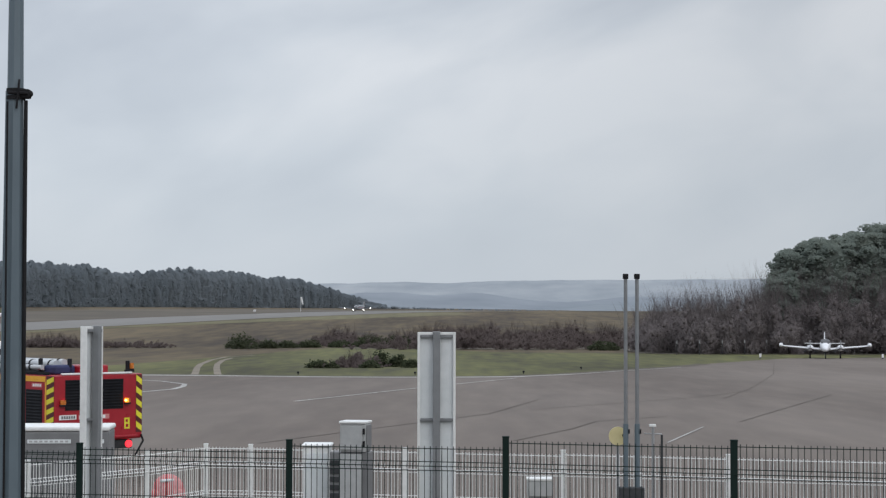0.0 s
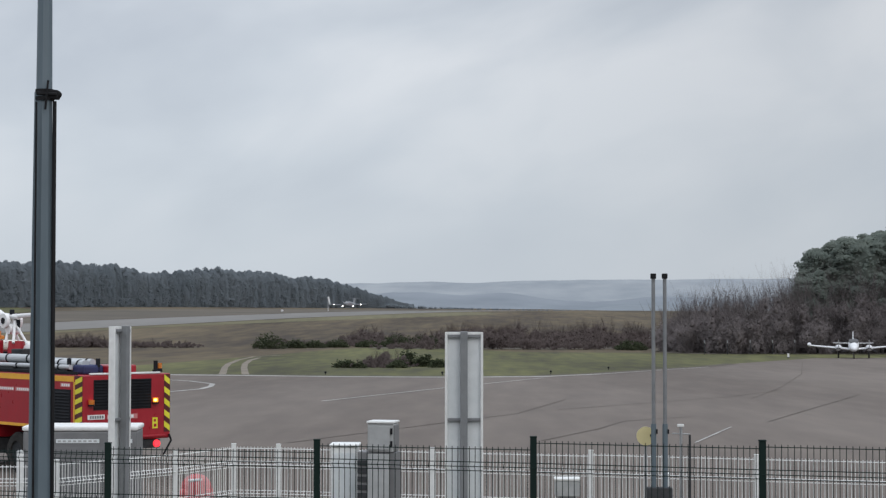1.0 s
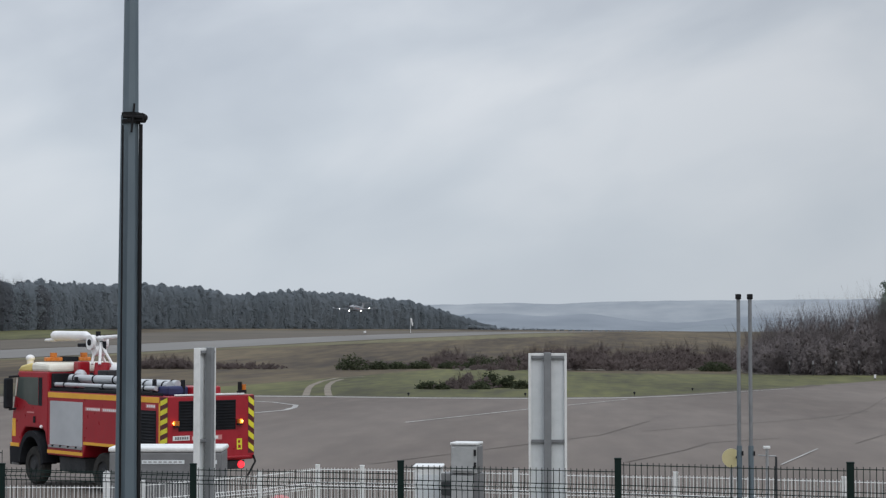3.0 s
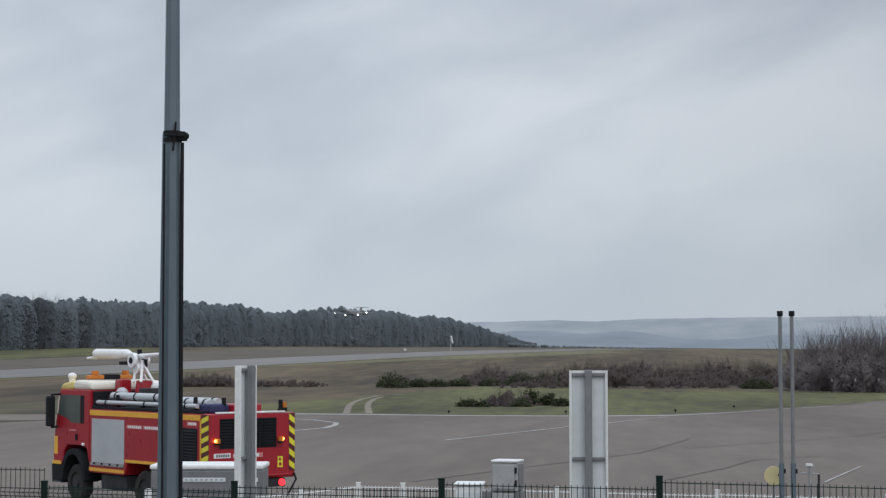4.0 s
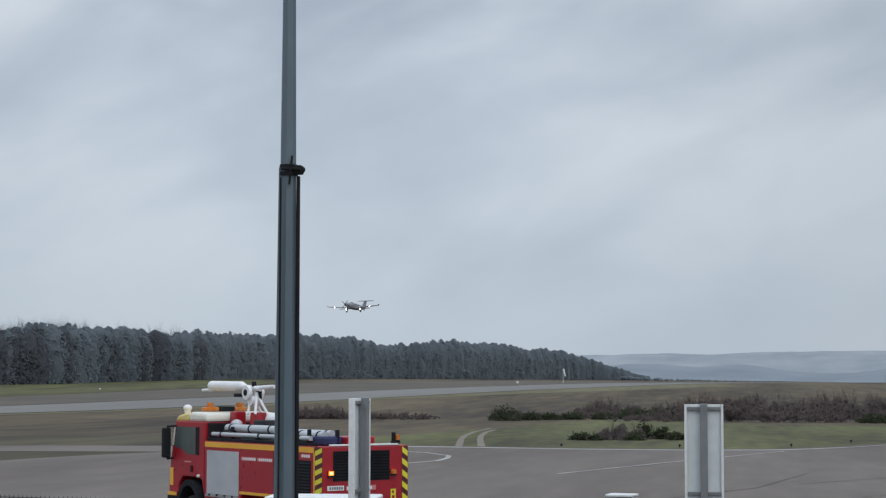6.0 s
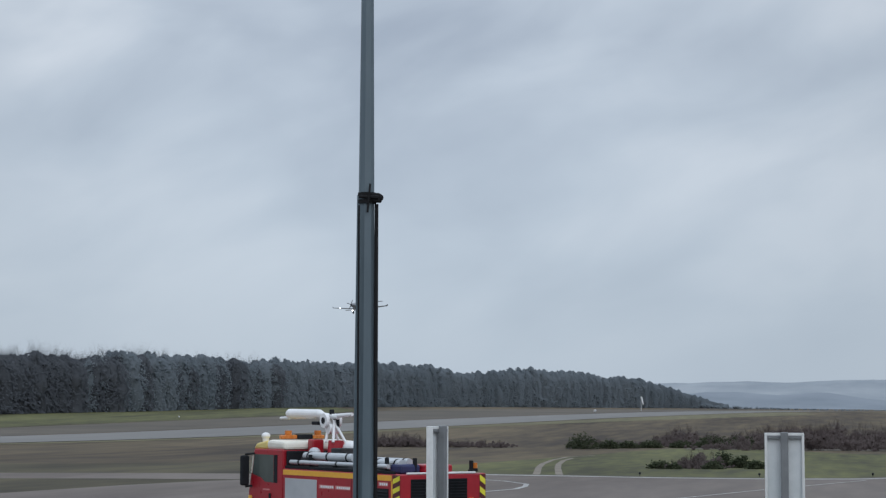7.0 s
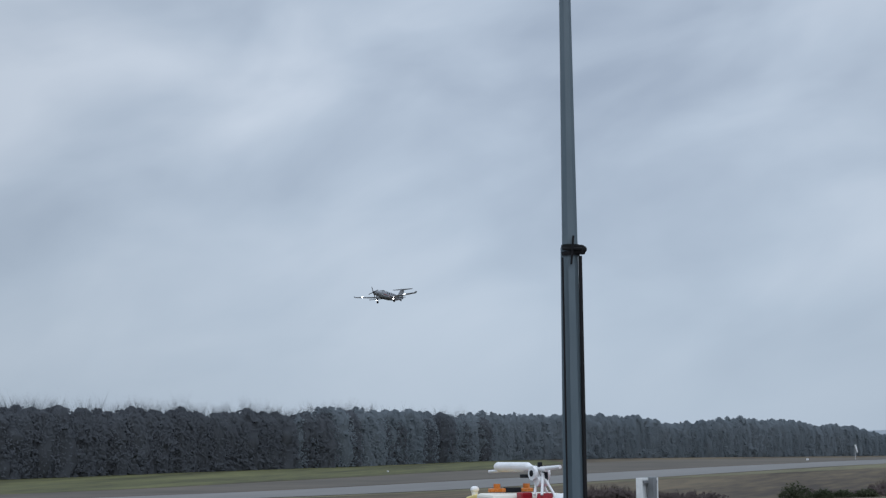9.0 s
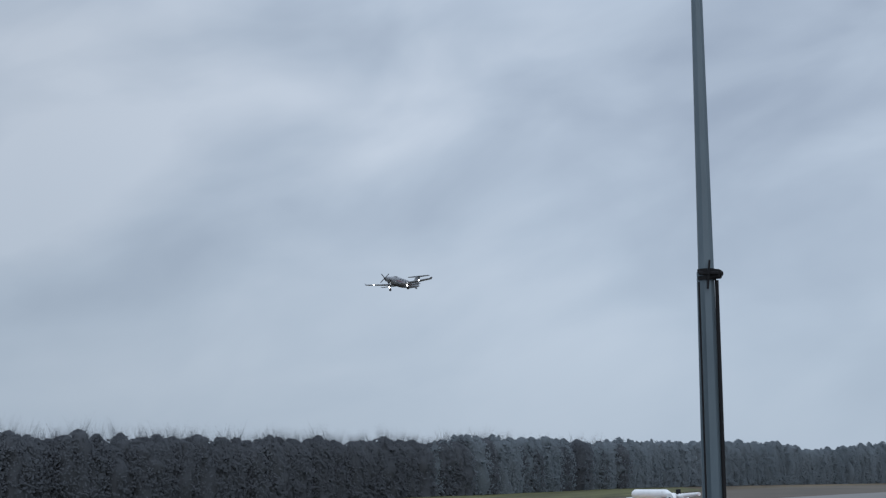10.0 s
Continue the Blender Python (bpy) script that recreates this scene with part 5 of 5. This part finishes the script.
PLANE_GREY = shade("pale_grey_aircraft_paint", ((0.2, 0.21, 0.23), (0.28, 0.29, 0.31)), 0.35, grain=2, patch=0.4)
PLANE_WHITE = shade("white_aircraft_paint", ((0.58, 0.59, 0.61), (0.7, 0.71, 0.73)), 0.45, grain=2, patch=0.4)
PLANE_DARK = shade("dark_aircraft_trim", ((0.03, 0.03, 0.034), (0.06, 0.06, 0.065)), 0.5, grain=4, patch=1)
PLANE_RED = shade("red_aircraft_trim", ((0.3, 0.03, 0.03), (0.4, 0.05, 0.05)), 0.4, grain=4, patch=1)
LANDING = shade("landing_light", ((0.9, 0.9, 0.9), (1, 1, 1)), 0.3, emit=((1.0, 0.98, 0.94), 12.0))


def gear_leg(parent, x, y, top, r, w, length):
    """A leg and its wheel, hanging down from top by length to the tyre's underside."""
    bm = rod(B(), (x, y, top), (x, y, top - length + r), 0.06, 0.05, 8)
    leg = part("gear_leg", bm, PLANE_DARK, parent, "dark landing gear leg")
    part("tyre", rod(B(), (x - w / 2, y, top - length + r), (x + w / 2, y, top - length + r), r, r, 16), TYRE, leg, "black tyre")
    part("gear_door", block(B(), x + 0.08, x + 0.1, y - 0.25, y + 0.25, top - length * 0.6, top, 0.01), PLANE_GREY, leg)


def turboprop():
    """Single-engined low-wing turboprop with a T-tail; origin at the wing, nose to +y."""
    ob = thing("turboprop_aircraft", pose(-34.9, 755.7, 5.5), "grey single-engined turboprop aircraft taking off with landing lights", "aircraft")
    bm = loft(B(), [(5.35, 0.2, 0.25, 0.2), (5.1, 0.38, 0.25, 0.38), (4.3, 0.55, 0.28, 0.56), (3.0, 0.72, 0.32, 0.72), (2.2, 0.8, 0.4, 0.86), (0.5, 0.83, 0.45, 0.92), (-2.5, 0.83, 0.45, 0.92), (-4.5, 0.66, 0.52, 0.78), (-6.6, 0.36, 0.72, 0.46), (-8.4, 0.12, 0.95, 0.18)], 20)
    body = part("fuselage", bm, PLANE_GREY, ob, smooth=True)
    bm = loft(B(), [(2.62, 0.5, 0.95, 0.08), (2.3, 0.6, 1.02, 0.2), (1.7, 0.66, 1.13, 0.22), (1.35, 0.66, 1.18, 0.16)], 14)
    part("windscreen", bm, PLANE_DARK, body, "dark wrap-round windscreen")
    for s in (-1, 1):
        for k in range(5):
            part("cabin_window", ball(B(), (s * 0.82, 0.4 - k * 0.95, 0.78), 0.03, 0.17, 0.22, 12, 8), PLANE_DARK, body, "dark oval window")
    part("cheat_line", block(B(), -0.845, 0.845, -4.0, 2.0, 0.28, 0.36, 0.01), PLANE_RED, body, "thin red side line")
    for s in (-1, 1):
        name = "wing"
        bm = wing(B(), s * 0.5, 1.15, -0.25, 2.3, s * 8.0, 0.75, 0.35, 1.15)
        w = part(name, bm, PLANE_GREY, ob)
        part("winglet", wing(B(), s * 8.0, 0.72, 0.36, 1.1, s * 8.3, 0.4, 0.72, 0.6, 0.1), PLANE_GREY, w)
        part("flap", block(B(), *sorted((s * 0.9, s * 4.8)), -1.15, -0.72, -0.28, -0.2, 0.02, Matrix.Rotation(radians(0), 4, "X")), PLANE_DARK, w, "dark lowered flap")
        k = 0.14 if s < 0 else 0.11
        part("wing_light", ball(B(), (s * 5.6, 0.93, 0.1), k, 0.1, k), LANDING, w, "bright landing light")
        gear_leg(ob, s * 2.2, -0.3, -0.2, 0.3, 0.22, 1.15)
        part("gear_light", ball(B(), (s * 2.2, 0.05, -0.55), 0.15, 0.12, 0.15), LANDING, ob, "bright landing light")
        part("tailplane", wing(B(), s * 0.05, -7.55, 3.0, 1.35, s * 2.6, -7.85, 3.05, 0.8, 0.1), PLANE_GREY, ob)
    gear_leg(ob, 0, 3.7, -0.2, 0.24, 0.18, 1.1)
    part("fin", wing(B(), 0, -5.4, 0.9, 2.9, 0, -7.3, 3.05, 1.6, 0.1, True), PLANE_GREY, ob)
    part("ventral_fin", wing(B(), 0.0, -6.6, 0.5, 1.2, 0.0, -7.0, 0.1, 0.7, 0.08, True), PLANE_GREY, ob)
    for s in (-1, 1):
        part("exhaust", rod(B(), (s * 0.5, 4.4, 0.1), (s * 0.68, 3.9, 0.0), 0.13, 0.12, 10), PLANE_DARK, ob, "dark exhaust stub")
    part("belly", loft(B(), [(2.2, 0.3, -0.4, 0.12), (0.5, 0.62, -0.42, 0.2), (-2, 0.5, -0.4, 0.14)], 12), PLANE_DARK, ob, "dark belly fairing", smooth=True)
    prop = new("propeller")
    prop.parent = ob
    prop.location = (0, 5.4, 0.25)
    part("spinner", rod(B(), (0, -0.1, 0), (0, 0.5, 0), 0.24, 0.03, 14), PLANE_DARK, prop, "dark spinner")
    for k in range(4):
        m = Matrix.Rotation(radians(90 * k + 20), 4, "Y")
        part("blade", block(B(), -0.09, 0.09, 0.05, 0.09, 0.1, 1.33, 0.015, m), PLANE_DARK, prop, "dark propeller blade")
    return ob, prop


PLANE, PROPELLER = turboprop()


def twin():
    """Twin-engined low-wing aeroplane with tip tanks; nose to +y, ground at z 0."""
    x, y = 47.6, 228.5
    ob = thing("twin_aircraft", pose(x, y, ground_z(y) + 0.03, 0, 0, 180 - 11), "white twin-engined propeller aircraft parked on the apron", "aircraft")
    bm = loft(B(), [(3.9, 0.1, 1.15, 0.1), (3.5, 0.34, 1.2, 0.3), (2.4, 0.52, 1.35, 0.46), (1.4, 0.62, 1.5, 0.66), (0.4, 0.66, 1.62, 0.82), (-1.2, 0.64, 1.62, 0.8), (-3.2, 0.36, 1.6, 0.46), (-5.2, 0.1, 1.65, 0.16)], 18)
    body = part("fuselage", bm, PLANE_WHITE, ob, smooth=True)
    part("windscreen", loft(B(), [(1.9, 0.4, 1.9, 0.12), (1.4, 0.57, 2.04, 0.2), (0.75, 0.6, 2.22, 0.2)], 14), PLANE_DARK, body, "dark windscreen")
    for s in (-1, 1):
        w = part("wing", wing(B(), s * 0.4, 1.0, 1.1, 2.0, s * 5.3, 0.6, 1.55, 1.1, 0.16), PLANE_WHITE, ob)
        part("tip_tank", loft(B(), [(1.5, 0.05, 1.62, 0.05), (1.0, 0.22, 1.64, 0.22), (-0.4, 0.26, 1.66, 0.26), (-1.6, 0.05, 1.72, 0.06)], 12), PLANE_WHITE, w, "white tip tank", smooth=True).location = (s * 5.4, 0, 0)
        nac = part("nacelle", loft(B(), [(2.3, 0.2, 1.32, 0.2), (2.0, 0.4, 1.32, 0.33), (0.6, 0.42, 1.3, 0.38), (-0.8, 0.2, 1.28, 0.2)], 14), PLANE_WHITE, ob, "white engine nacelle", smooth=True)
        nac.location = (s * 1.85, 0, 0)
        part("intake", block(B(), -0.28, 0.28, 2.02, 2.12, 1.2, 1.3, 0.03), PLANE_DARK, nac, "dark cooling intake")
        part("spinner", rod(B(), (0, 2.3, 1.32), (0, 2.6, 1.32), 0.14, 0.03, 12), ALU, nac)
        for k in range(3):
            m = Matrix.Translation((0, 2.4, 1.32)) @ Matrix.Rotation(radians(120 * k), 4, "Y")
            part("blade", block(B(), -0.06, 0.06, -0.02, 0.02, 0.1, 0.98, 0.01, m), PLANE_DARK if k else ALU, nac)
        gear_leg(ob, s * 1.85, -0.3, 1.15, 0.27, 0.2, 1.15)
        part("tailplane", wing(B(), s * 0.05, -4.3, 1.75, 1.2, s * 2.5, -4.6, 1.8, 0.7, 0.1), PLANE_WHITE, ob)
    gear_leg(ob, 0, 2.9, 1.1, 0.22, 0.16, 1.1)
    part("fin", wing(B(), 0, -3.3, 1.8, 2.2, 0, -4.8, 3.25, 1.0, 0.1, True), PLANE_WHITE, ob)
    part("aerial", rod(B(), (0, 0, 2.42), (0, -0.1, 2.75), 0.02, 0.01, 6), PLANE_DARK, ob)


twin()


# ---- small things of the airfield ----
def edge_marker(x, y, w, tall):
    g = ground_z(y)
    ob = thing("edge_marker", pose(x, y, g), "small white marker board at the apron's edge", "marker", "apron edge markers")
    part("board", block(B(), -w / 2, w / 2, -0.05, 0.05, 0.15, tall, 0.02), WHITE_PAINT, ob)
    part("foot", block(B(), -w / 2 + 0.03, w / 2 - 0.03, -0.1, 0.1, 0, 0.146, 0.01), DARK_BOX, ob)


edge_marker(39.6, 229, 0.26, 0.6)
edge_marker(54.4, 227, 0.26, 0.6)

marker_post = None
for k in range(9):
    x, y = 32 + k * 3.35, 251 + k * 1.6
    m = pose(x, y, ground_z(y))
    if marker_post is None:
        marker_post = thing("fence_post", m, "thin pale post before the dark wood", "post", "posts before the wood")
        part("shaft", rod(B(), (0, 0, 0), (0, 0, 1.7), 0.05, 0.05, 6), DARK_BOX, marker_post)
        part("insulator", block(B(), -0.07, 0.07, -0.05, 0.05, 1.55, 1.95, 0.02), ALU, marker_post, "pale head")
    else:
        copy_thing(marker_post, m)

for x, y, tall in ((-11.5, 146, 0.2), (-2.2, 146, 0.2), (6.6, 150, 0.2), (12.5, 166, 0.2)):
    g = ground_z(y)
    ob = thing("edge_lamp", pose(x, y, g), "small dark edge lamp in the grass", "lamp", "edge lamps")
    part("stem", rod(B(), (0, 0, 0), (0, 0, tall), 0.04, 0.04, 6), DARK_BOX, ob)
    part("lens", ball(B(), (0, 0, tall), 0.1, 0.1, 0.09, 8, 6), LOUVRE, ob)

g = ground_z(800, -62)
ob = thing("windsock", pose(-62, 800, g), "white windsock hanging from a pale mast", "windsock")
part("mast", rod(B(), (0, 0, 0), (0, 0, 6.5), 0.09, 0.06, 8), WHITE_PAINT, ob)
part("sock", rod(B(), (0.1, 0, 6.3), (0.9, 0, 3.0), 0.45, 0.25, 10), WHITE_PAINT, ob, "white hanging sock")
for x, y, s in ((-79, 770, 0.9), (-190, 560, 0.5)):
    g = ground_z(y, x)
    ob = thing("marker_hut", pose(x, y, g), "tiny white marker box by the runway", "marker")
    part("box", block(B(), -s / 2, s / 2, -s / 2, s / 2, 0.1, s, 0.05), WHITE_PAINT, ob)
    part("foot", block(B(), -s / 2.5, s / 2.5, -s / 2.5, s / 2.5, 0, 0.096), DARK_BOX, ob)


# ---- what moves ----
def motions():
    """The take-off along the runway's line, and the turning propeller."""
    flight = [(0.0, -34.9, 755.7, 5.5, 1, 0, 16), (1.0, -47.4, 711.9, 6.7, 3, 0, 16), (2.5, -63.6, 654.9, 10.6, 4.5, 0, 16), (4.5, -84.6, 581.1, 18.5, 6, 0, 15), (5.5, -95.7, 542.5, 23.3, 5.5, 1, 15),
              (7.5, -118.6, 462.0, 34.6, 5, 1, 13), (8.5, -130.0, 421.0, 40.0, 4.5, 1, 11.5), (9.0, -136.2, 400.5, 42.9, 4.5, 1, 11), (10.0, -148.5, 357.1, 48.6, 4.5, 1, 9)]
    walk(PLANE, [(t, pose(x, y, z, up, bank, 180 - crab)) for t, x, y, z, up, bank, crab in flight])
    for drum, at, period, lit_time in SPINNING:
        walk(drum, [(k * 0.05, pose(*at, 0, 0, -34 + 360 * (k * 0.05 - lit_time) / period)) for k in range(201)])
    walk(PROPELLER, [(k * 0.1, pose(0, 5.4, 0.25, 0, 47 * k, 0)) for k in range(101)])


motions()
